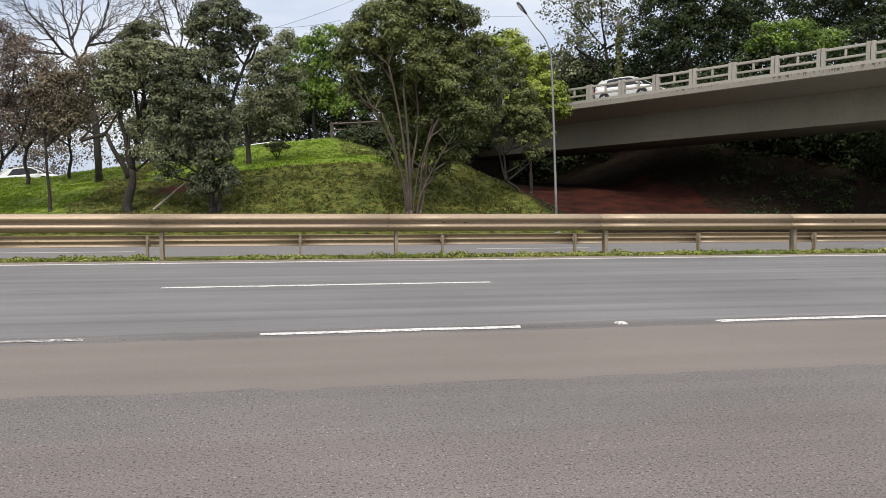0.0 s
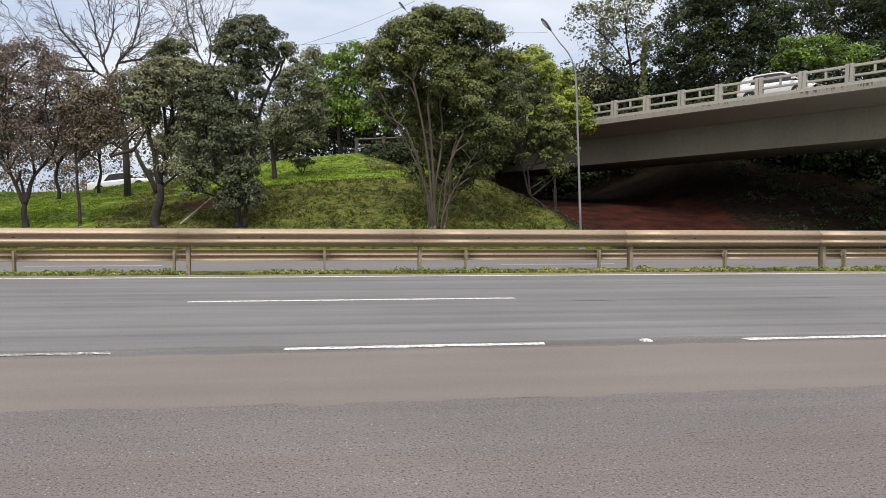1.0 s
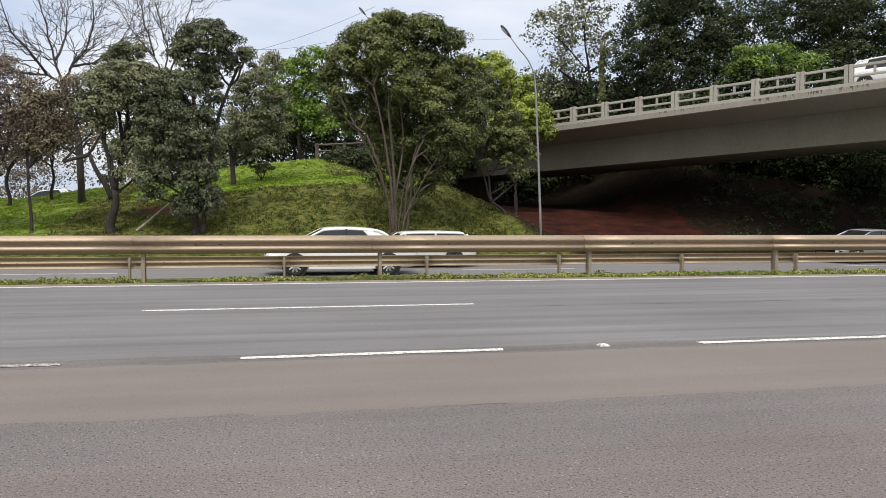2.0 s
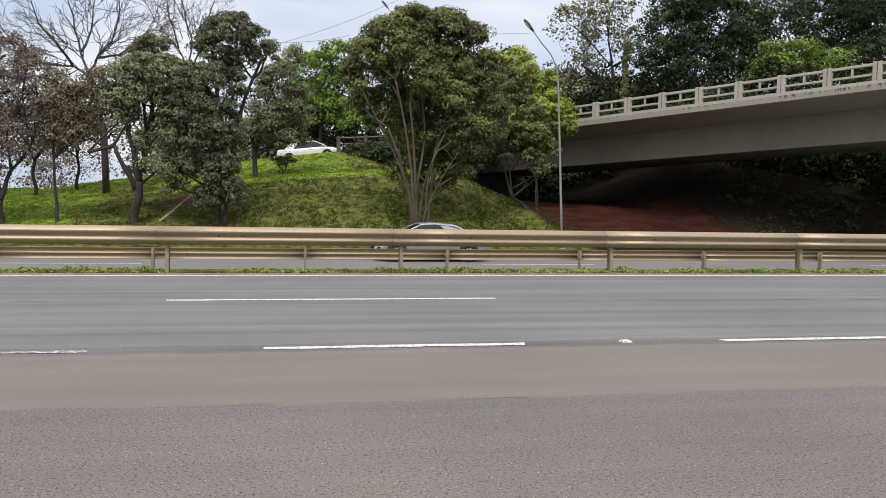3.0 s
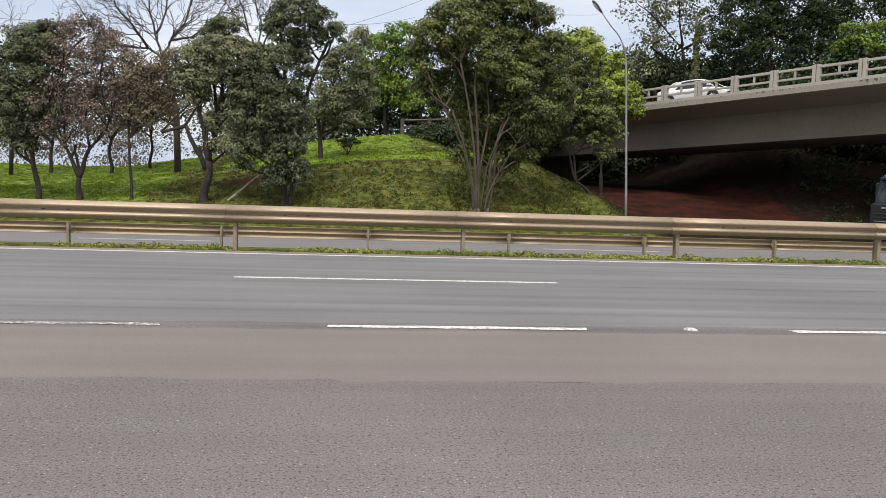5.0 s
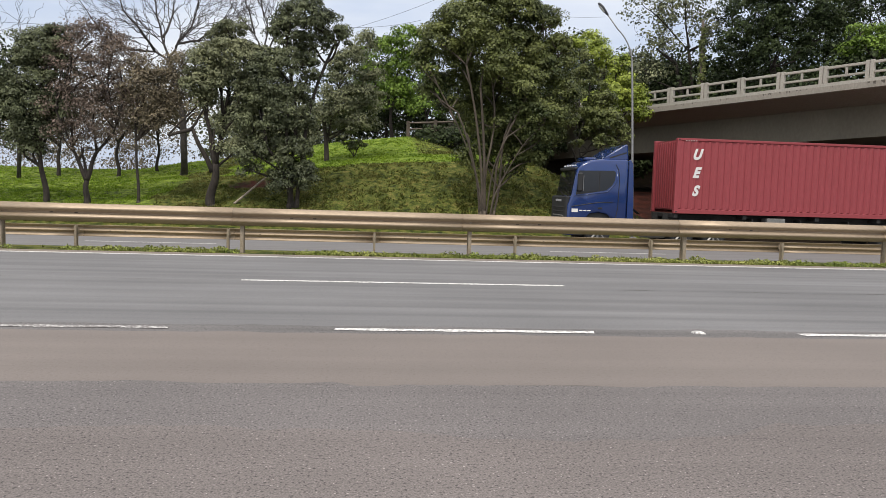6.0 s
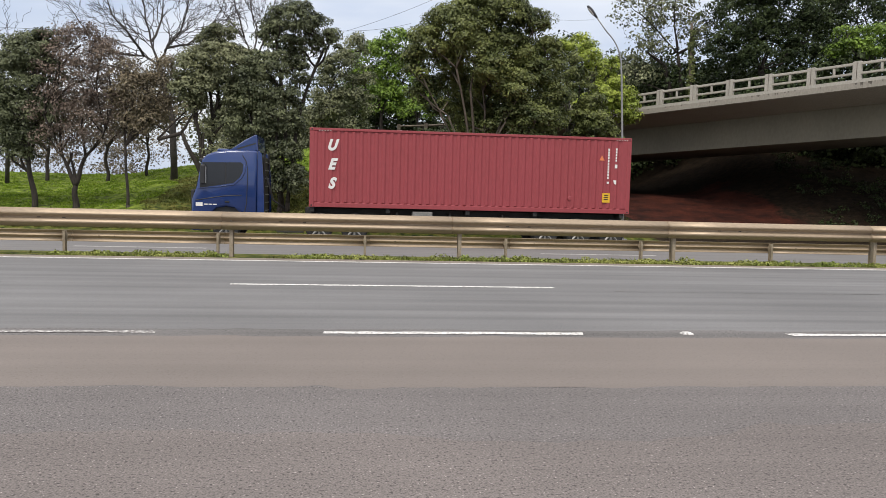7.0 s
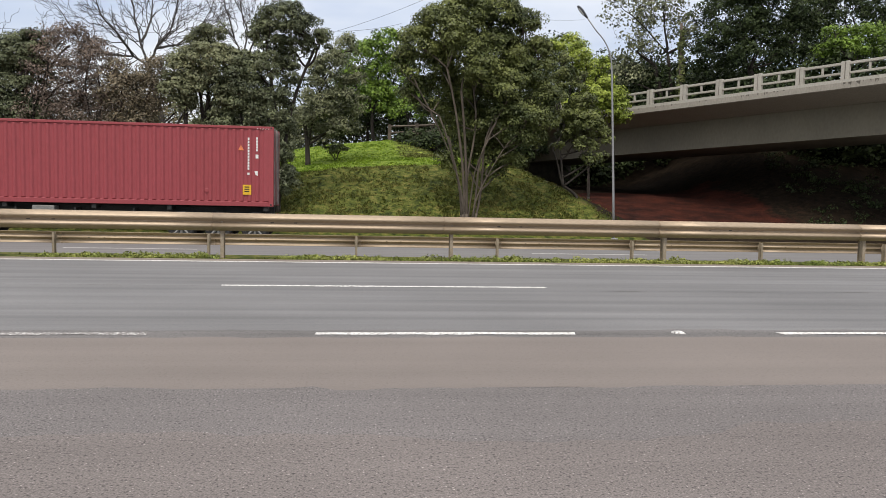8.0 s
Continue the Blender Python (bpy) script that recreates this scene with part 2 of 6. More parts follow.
# ---- mesh helpers ----
class Build:
    """Collects vertices and faces for one mesh."""

    def __init__(self):
        self.v, self.f, self.m = [], [], []

    def add(self, verts, faces, mat=0):
        k = len(self.v)
        self.v += [tuple(p) for p in verts]
        self.f += [tuple(i + k for i in f) for f in faces]
        self.m += [mat] * len(faces)
        return self

    def box(self, x0, x1, y0, y1, z0, z1, mat=0, bevel=0.0):
        if bevel:
            b = bevel
            rings = []
            for z, e in ((z0, b), (z0 + b, 0), (z1 - b, 0), (z1, b)):
                rings.append([(x0 + e + b, y0 + e, z), (x1 - e - b, y0 + e, z), (x1 - e, y0 + e + b, z), (x1 - e, y1 - e - b, z),
                              (x1 - e - b, y1 - e, z), (x0 + e + b, y1 - e, z), (x0 + e, y1 - e - b, z), (x0 + e, y0 + e + b, z)])
            return self.loft(rings, mat)
        v = [(x, y, z) for z in (z0, z1) for x, y in ((x0, y0), (x1, y0), (x1, y1), (x0, y1))]
        return self.add(v, [(3, 2, 1, 0), (4, 5, 6, 7), (0, 1, 5, 4), (1, 2, 6, 5), (2, 3, 7, 6), (3, 0, 4, 7)], mat)

    def loft(self, rings, mat=0, caps=True, closed=True):
        n = len(rings[0])
        verts = [p for r in rings for p in r]
        faces = []
        for i in range(len(rings) - 1):
            for j in range(n if closed else n - 1):
                k = (j + 1) % n
                faces.append((i * n + j, i * n + k, i * n + n + k, i * n + n + j))
        if caps:
            faces.append(tuple(reversed(range(n))))
            faces.append(tuple(range((len(rings) - 1) * n, len(rings) * n)))
        return self.add(verts, faces, mat)

    def tube(self, pts, radii, sides=7, mat=0, caps=True):
        pts = [Vector(p) for p in pts]
        rings, side = [], None
        for i, p in enumerate(pts):
            d = (pts[min(i + 1, len(pts) - 1)] - pts[max(i - 1, 0)]).normalized()
            if side is None:
                side = d.cross(Vector((0, 0, 1)) if abs(d.z) < 0.9 else Vector((1, 0, 0))).normalized()
            side = (side - d * side.dot(d)).normalized()
            up = d.cross(side)
            r = radii[i] if hasattr(radii, "__len__") else radii
            rings.append([p + (side * math.cos(a) + up * math.sin(a)) * r for a in [2 * math.pi * k / sides for k in range(sides)]])
        return self.loft(rings, mat, caps)

    def moved(self, fn):
        self.v = [tuple(fn(Vector(p))) for p in self.v]
        return self

    def mesh(self, name, mats, smooth=False):
        me = bpy.data.meshes.new(name)
        me.from_pydata(self.v, [], self.f)
        for m in mats:
            me.materials.append(m)
        if len(mats) > 1:
            me.polygons.foreach_set("material_index", self.m)
        if smooth:
            me.polygons.foreach_set("use_smooth", [True] * len(self.f))
        me.update()
        return me


def part(name, build, mat, parent=None, label="", smooth=False):
    """One mesh object under a thing or a part."""
    mats = mat if isinstance(mat, (list, tuple)) else [mat]
    ob = new(name, build.mesh(name, mats, smooth) if isinstance(build, Build) else build)
    ob.parent = parent
    return tagged(ob, label)


def thing(name, label, category, at=None, group="", kind=""):
    ob = new(name)
    ob.empty_display_size = 0.3
    if at is not None:
        ob.matrix_world = at
    return tagged(ob, label, category, group, kind)


def bevelled(ob, width, segments=2):
    m = ob.modifiers.new("soft_edges", "BEVEL")
    m.width, m.segments, m.limit_method, m.angle_limit = width, segments, "ANGLE", radians(40)
    return ob


def smooth(a, b, x):
    t = min(1.0, max(0.0, (x - a) / (b - a)))
    return t * t * (3 - 2 * t)


# ---- ground ----
FAR_Z = -0.78       # level of the far carriageway against the near one


def piece(x, *knots):
    for (x0, z0), (x1, z1) in zip(knots, knots[1:]):
        if x <= x1:
            return z0 + (z1 - z0) * min(1, max(0, (x - x0) / (x1 - x0)))
    return knots[-1][1]


def cut_edge(y):
    return 12.5 - (y - 36) * 0.5


RAMP = [(-60, 66, 0.2), (-35, 64, 0.5), (-20, 62, 1.15), (-14, 61.3, 1.95), (-1, 60.6, 4.0), (6, 59, 4.9)]


def ground_z(x, y):
    """Height of the ground: road bed, median dip, grassy bank, ramp and the cut under the bridge."""
    if y < 33.2:
        return piece(y, (13.0, -0.12), (13.15, -0.03), (14.5, -0.05), (16.5, FAR_Z - 0.1), (21.9, FAR_Z - 0.08), (22.2, FAR_Z - 0.15),
                     (32.6, FAR_Z - 0.15), (32.8, FAR_Z - 0.02))
    base = FAR_Z
    low = base + piece(y, (33.2, 0), (36, 0.5), (40, 1.0), (50, 1.8), (56, 2.6), (58, 2.65), (61, 2.75), (75, 2.6), (200, 3.0))
    high = base + piece(y, (33.2, 0), (34.5, 0.5), (37, 1.7), (41.5, 3.4), (44, 3.75), (49, 4.4), (54, 5.7), (57, 5.9), (60, 6.1), (75, 5.8), (200, 7))
    w = smooth(-20, 6, x)
    z = low * (1 - w) + high * w
    under = base + piece(y, (33.2, 0), (35, 0.35), (44, 1.9), (52, 2.4), (63, 2.8), (66, 6.0), (200, 20))
    wild = base + piece(y, (33.2, 0), (35, 0.5), (42, 3.2), (50, 5.6), (60, 7.0), (200, 20))
    e = cut_edge(y)
    c = smooth(e - 0.6, e + 2.4, x)
    r = smooth(20, 28, x)
    z = z * (1 - c) + (under * (1 - r) + wild * r) * c
    if x < 14.5:        # the ramp's bed
        line = [(q[0], q[1]) for q in RAMP] + [(14.3, 55.2)]
        level = [(q[0], q[2]) for q in RAMP] + [(14.3, 5.8)]
        near = 1 - smooth(3.2, 6.5, abs(y - piece(x, *line)))
        z = z + (min(z, piece(x, *level) - 0.15) - z) * near
        if y > piece(x, *line) + 3:
            z = min(z, piece(x, *level) - 0.15)
    rough = 0.12 * noise.noise((x * 0.35, y * 0.35, 3.1)) + 0.07 * noise.noise((x * 1.1, y * 1.1, 5.3))
    return z + rough * smooth(33.5, 36, y)


def build_ground():
    xs = sorted({*np.arange(-34, 30.1, 0.4).round(2), *np.arange(-46, -34, 1.2).round(2), *np.arange(30, 62.1, 1.2).round(2), *np.arange(-160, -46, 12.0), *np.arange(70, 200, 12.0), -3000, -800, -300, 300, 800, 3000})
    ys = sorted({13.0, 13.15, 13.8, 14.5, 15.5, 16.5, 21.9, 22.2, 32.6, 32.8, 33.2, *np.arange(33.6, 56, 0.4).round(2), *np.arange(56, 70, 0.8).round(2), *np.arange(72, 200, 8.0),
                 -3000, -400, -60, -8, 0, 6, 300, 800, 3000})
    b = Build()
    shares = []
    for y in ys:
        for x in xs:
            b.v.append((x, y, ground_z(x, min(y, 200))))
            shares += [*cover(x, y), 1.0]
    nx = len(xs)
    for j in range(len(ys) - 1):
        for i in range(nx - 1):
            b.f.append((j * nx + i, j * nx + i + 1, (j + 1) * nx + i + 1, (j + 1) * nx + i))
            y = (ys[j] + ys[j + 1]) / 2
            b.m.append(1 if y < 13.4 or 21.5 < y < 33.2 else 0)
    me = b.mesh("ground", [M_BANK, M_GRAVEL], True)
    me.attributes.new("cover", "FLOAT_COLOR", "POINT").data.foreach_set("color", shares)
    return tagged(new("ground", me), "grassy roadside bank with red earth below the bridge", "ground", kind="structure")


def cover(x, y):
    """Shares of fresh grass, red earth and shade-dark fallen leaves at a place; the rest is olive grass."""
    if y < 33.2:
        return 0.0, 0.0, 0.0
    k = 1.2 * noise.noise((x * 0.45, y * 0.45, 7.7))
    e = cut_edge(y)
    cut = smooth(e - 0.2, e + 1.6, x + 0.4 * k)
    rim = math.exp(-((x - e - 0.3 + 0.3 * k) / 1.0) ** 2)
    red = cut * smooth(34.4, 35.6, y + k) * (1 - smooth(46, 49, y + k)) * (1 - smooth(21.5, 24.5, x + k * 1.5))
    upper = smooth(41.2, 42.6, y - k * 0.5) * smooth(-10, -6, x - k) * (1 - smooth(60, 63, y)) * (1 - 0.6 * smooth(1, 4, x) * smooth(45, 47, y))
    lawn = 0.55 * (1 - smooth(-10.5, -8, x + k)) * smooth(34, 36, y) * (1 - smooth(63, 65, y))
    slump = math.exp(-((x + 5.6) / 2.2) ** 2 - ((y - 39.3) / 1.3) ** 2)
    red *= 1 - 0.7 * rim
    # The wide shares near the bridge colour its shade onto the ground.
    shade_litter = max(cut, 0.85 * rim, smooth(6.5, 8.5, x + k) * smooth(43, 45, y), smooth(62, 64, y), 0.5 * slump)
    return max(upper, lawn) * (1 - cut), max(red, 0.7 * slump), min(1.0, shade_litter)


def soil(x, y):
    """0 olive grass, 1 fresh grass, 2 red earth, 3 shade-dark fallen leaves."""
    shares = cover(x, y)
    best = max(range(3), key=lambda i: shares[i])
    return best + 1 if shares[best] > 0.5 else 0


ground = build_ground()


# ---- roads ----
def build_roads():
    b = Build()
    bands = ((-7.0, 3.7, 0), (3.7, 4.56, 5), (4.56, 6.2, 1), (6.2, 6.52, 4), (6.52, 12.75, 2), (12.75, 13.1, 3))
    xs = [-400, *np.arange(-20, 30.1, 0.15), 400]
    rng = random.Random(4)
    edge = [4.56 + rng.uniform(-0.025, 0.025) + (0.06 + 0.12 * noise.noise((x * 0.9, 3, 3)) if x < -0.2 else 0) for x in xs]

    def ragged(x, y):
        """Uneven limits of the patched strips."""
        if y == 3.7:
            return y + 0.45 * noise.noise((x * 0.5, 7, 6)) + 0.12 * noise.noise((x * 3, 5, 6))
        if y == 6.2:
            return y + 0.05 * noise.noise((x * 2.3, 1, 6)) + 0.03 * noise.noise((x * 9, 2, 6))
        if y == 6.52:
            return y + 0.16 * noise.noise((x * 0.8, 3, 6)) + 0.05 * noise.noise((x * 6, 4, 6))
        return y

    for y0, y1, m in bands:
        lo, hi = ([ragged(x, v) for x, v in zip(xs, edge)] if y == 4.56 else [ragged(x, y) for x in xs] for y in (y0, y1))
        v = [(x, l, 0) for x, l in zip(xs, lo)] + [(x, h, 0) for x, h in zip(xs, hi)]
        n = len(xs)
        b.add(v, [(i, i + 1, n + i + 1, n + i) for i in range(n - 1)], m)
    b.add([(-400, 13.1, 0), (400, 13.1, 0), (400, 13.1, -0.3), (-400, 13.1, -0.3)], [(0, 3, 2, 1)], 3)
    b.add([(-400, -7, 0), (400, -7, 0), (400, -7, -0.3), (-400, -7, -0.3)], [(0, 1, 2, 3)], 0)
    tagged(new("road_near", b.mesh("road_near", [M_ASPHALT_NEAR, M_ASPHALT_BAND, M_ASPHALT_LANE, M_GRAVEL, M_ASPHALT_EDGE, M_ASPHALT_STRIP])),
           "worn grey asphalt carriageway with a brownish resurfaced band", "road", kind="structure")
    b = Build()
    b.box(-400, 400, 22.1, 32.75, FAR_Z - 0.3, FAR_Z)
    tagged(new("road_far", b.mesh("road_far", [M_ASPHALT_FAR])), "grey asphalt carriageway beyond the median", "road", kind="structure")


def marking(x0, x1, y, w, z, mat, name="lane_marking", label="white painted lane dash on the asphalt", ragged=0.012):
    rng = random.Random(int(x0 * 100 + y * 10))
    n = max(2, int((x1 - x0) / 0.12))
    if x1 - x0 > 30:
        n = 400
    b = Build()
    v = []
    for s in (-1, 1):
        for i in range(n + 1):
            v.append((x0 + (x1 - x0) * i / n + (rng.uniform(-0.02, 0.02) if i in (0, n) else 0), y + s * (w / 2 + rng.uniform(-ragged, ragged)), z + 0.004))
    b.add(v, [(i, i + 1, n + 2 + i, n + 1 + i) for i in range(n)])
    return tagged(new(name, b.mesh(name, [mat])), label, "road marking", group="road markings", kind="structure")


def build_markings():
    marking(-0.245, 1.948, 6.351, 0.105, 0, M_PAINT)
    marking(3.83, 6.1, 6.351, 0.105, 0, M_PAINT)
    marking(-3.9, -1.6, 6.346, 0.09, 0, M_PAINT_WORN, label="faded white lane dash worn to grey")
    marking(-8.0, -5.8, 6.346, 0.09, 0, M_PAINT_WORN, label="faded white lane dash worn to grey")
    marking(-1.521, 2.528, 9.534, 0.11, 0, M_PAINT)
    marking(-13.5, -9.5, 9.524, 0.11, 0, M_PAINT)
    marking(10.5, 14.5, 9.524, 0.11, 0, M_PAINT_WORN, label="faded white lane dash worn to grey")
    marking(-120, 140, 12.631, 0.13, 0, M_PAINT, "edge_line", "continuous white edge line beside the median")
    for k in range(-4, 6):
        marking(6.1 + 14.8 * k, 10.1 + 14.8 * k, 24.95, 0.12, FAR_Z, M_PAINT)
        marking(2.1 + 14.8 * k, 6.1 + 14.8 * k, 28.4, 0.12, FAR_Z, M_PAINT)
    marking(-120, 140, 22.5, 0.12, FAR_Z, M_PAINT, "edge_line", "continuous white edge line beside the median")
    marking(-120, 140, 31.9, 0.12, FAR_Z, M_PAINT, "edge_line", "continuous white edge line beside the verge")


build_roads()
build_markings()


def seam():
    """Open joint between two layings of asphalt."""
    rng = random.Random(12)
    b = Build()
    xs = list(np.arange(-14, 24, 0.1))
    off = [4.56 + 0.012 * noise.noise((x * 2.1, 0, 9)) + rng.uniform(-0.012, 0.012) for x in xs]
    wid = [max(0.0, -0.003 + 0.004 * noise.noise((x * 1.3, 4, 1)) + rng.uniform(0, 0.004)) for x in xs]
    n = len(xs)
    b.add([(x, o - w, 0.003) for x, o, w in zip(xs, off, wid)] + [(x, o + w, 0.003) for x, o, w in zip(xs, off, wid)], [(i, i + 1, n + i + 1, n + i) for i in range(n - 1)])
    tagged(new("asphalt_joint", b.mesh("asphalt_joint", [M_CRACK_SHADE])), "dark open joint in the asphalt", "road joint", kind="structure")


def road_stud(x, y):
    t = thing("road_stud", "small white road stud fixed to the asphalt", "road stud", pose(x, y, 0))
    b = Build()
    b.loft([[(k * 0.048, k * 0.042, z), (-k * 0.048, k * 0.042, z), (-k * 0.048, -k * 0.042, z), (k * 0.048, -k * 0.042, z)] for k, z in ((1.0, 0.001), (0.95, 0.01), (0.6, 0.02))])
    part("body", b, M_PAINT, t)


def crack(x0, x1, y, wander, width, seed):
    """A thin ragged crack along the lane."""
    rng = random.Random(seed)
    b = Build()
    n = int((x1 - x0) / 0.06)
    v0, v1 = [], []
    for i in range(n + 1):
        x = x0 + (x1 - x0) * i / n
        o = y + wander * noise.noise((x * 0.8, seed, 2)) + wander * 0.35 * noise.noise((x * 5, seed, 6)) + rng.uniform(-0.014, 0.014)
        w = max(0.0, width * (0.6 + 1.6 * noise.noise((x * 1.9, seed, 11))) + rng.uniform(-0.3, 0.3) * width)
        v0.append((x, o - w, 0.003))
        v1.append((x, o + w, 0.003))
    b.add(v0 + v1, [(i, i + 1, n + 2 + i, n + 1 + i) for i in range(n)])
    tagged(new("asphalt_crack", b.mesh("asphalt_crack", [M_CRACK_SHADE])), "thin ragged crack in the worn asphalt", "road crack", kind="structure")


crack(2.7, 9.5, 9.2, 0.1, 0.007, 21)
crack(-9.0, -1.7, 9.5, 0.06, 0.006, 22)
seam()
road_stud(2.89, 6.365)


# ---- guard rails ----
def w_profile(h=0.31, depth=0.095, n=4):
    """Outline of a W beam, as (out, up) from its lower lip to its upper one."""
    key = [(0.0, 0), (0.012, 0.02), (depth * 0.95, 0.065), (depth, 0.085), (depth * 0.95, 0.105), (0.018, 0.145), (0.012, 0.155),
           (0.018, 0.165), (depth * 0.95, 0.205), (depth, 0.225), (depth * 0.95, 0.245), (0.012, 0.29), (0.0, 0.31)]
    return [(o, u * h / 0.31) for o, u in key]


def guard_rail(name, label, x_start, count, y, z_base, top, facing):
    """facing -1: the beam's face looks towards smaller y."""
    rail = thing(name, label, "guard rail", Matrix.Identity(4))
    prof = w_profile()
    low = top - 0.31
    me = None
    # Dark oval disc coloured like the shaded hole of a slot.
    b = Build()
    ys = y + facing * (0.09 + 0.0125)
    b.loft([[(0.03 * math.cos(a), ys + facing * o, z_base + low + 0.155 + 0.011 * math.sin(a)) for a in [k * math.pi / 5 for k in range(10)]] for o in (-0.004, 0.004)])
    slot = b.mesh("slot", [M_CRACK_SHADE])
    for k in range(count):
        x = x_start + 4 * k
        b = Build()
        outer = [(0, y + facing * (0.09 + o), z_base + low + u) for o, u in prof]
        inner = [(0, y + facing * (0.084 + o), z_base + low + u) for o, u in prof]
        ring = outer + inner[::-1]
        if me is None:
            b.loft([[(px, py, pz) for _, py, pz in ring] for px in (-0.15, 1.0, 2.0, 3.0, 4.15)])
            b.moved(lambda p: Vector((p.x, p.y + facing * (0.006 if p.x < 0.0 else 0), p.z)))
            me = b.mesh("beam", [M_BEAM], True)
        beam = part("beam", me, None, rail)
        beam.matrix_basis = pose(x, 0, 0)
        for sx in (0.85, 1.25):
            part("slot", slot, None, beam).matrix_basis = pose(sx, 0, 0)
    b = Build()
    y0, y1 = sorted((y, y + facing * 0.085))
    for flange in ((y - 0.075, y - 0.068), (y + 0.068, y + 0.075)):
        b.box(-0.03, 0.03, flange[0], flange[1], z_base - 0.4, z_base + top - 0.02)
    b.box(-0.004, 0.004, y - 0.068, y + 0.068, z_base - 0.4, z_base + top - 0.02)
    post = b.mesh("post", [M_POST])
    b = Build()
    b.box(-0.05, 0.05, min(y + facing * 0.077, y + facing * 0.1), max(y + facing * 0.077, y + facing * 0.1), z_base + low + 0.1, z_base + low + 0.21, bevel=0.004)
    block = b.mesh("spacer_block", [M_POST])
    b = Build()
    b.tube([(0, y + facing * 0.085, z_base + low + 0.155), (0, y + facing * 0.122, z_base + low + 0.155)], [0.024, 0.018], 8)
    bolt = b.mesh("bolt", [M_POST])
    for k in range(count + 1):
        for nm, data in (("post", post), ("spacer_block", block), ("bolt", bolt)):
            part(nm, data, None, rail).matrix_basis = pose(x_start + 4 * k, 0, 0)
    return rail


guard_rail("guard_rail", "dusty beige steel W-beam guard rail on the median", -2.146 - 40, 24, 13.7, 0.0, 0.751, -1)
guard_rail("guard_rail", "dusty beige steel W-beam guard rail facing the far carriageway", -3.747 - 44, 27, 21.55, FAR_Z - 0.06, 0.76, 1)


# ---- bridge ----
B0 = Vector((17.19, 43.0, 6.33))        # foot of a railing post on the deck's edge
B_ALONG = Vector((0.578, -0.816, 0.0445))
B_ACROSS = Vector((0.816, 0.578, 0.0))


def on_bridge(s, a, z):
    """s along the deck, a across it from the railing edge, z above the deck's edge."""
    return B0 + B_ALONG * s + B_ACROSS * a + Vector((0, 0, z))


def bridge_part(name, s0, s1, profile, mat, parent, label="", steps=1):
    b = Build()
    b.loft([[on_bridge(s0 + (s1 - s0) * i / steps, a, z) for a, z in profile] for i in range(steps + 1)])
    return part(name, b, mat, parent, label)


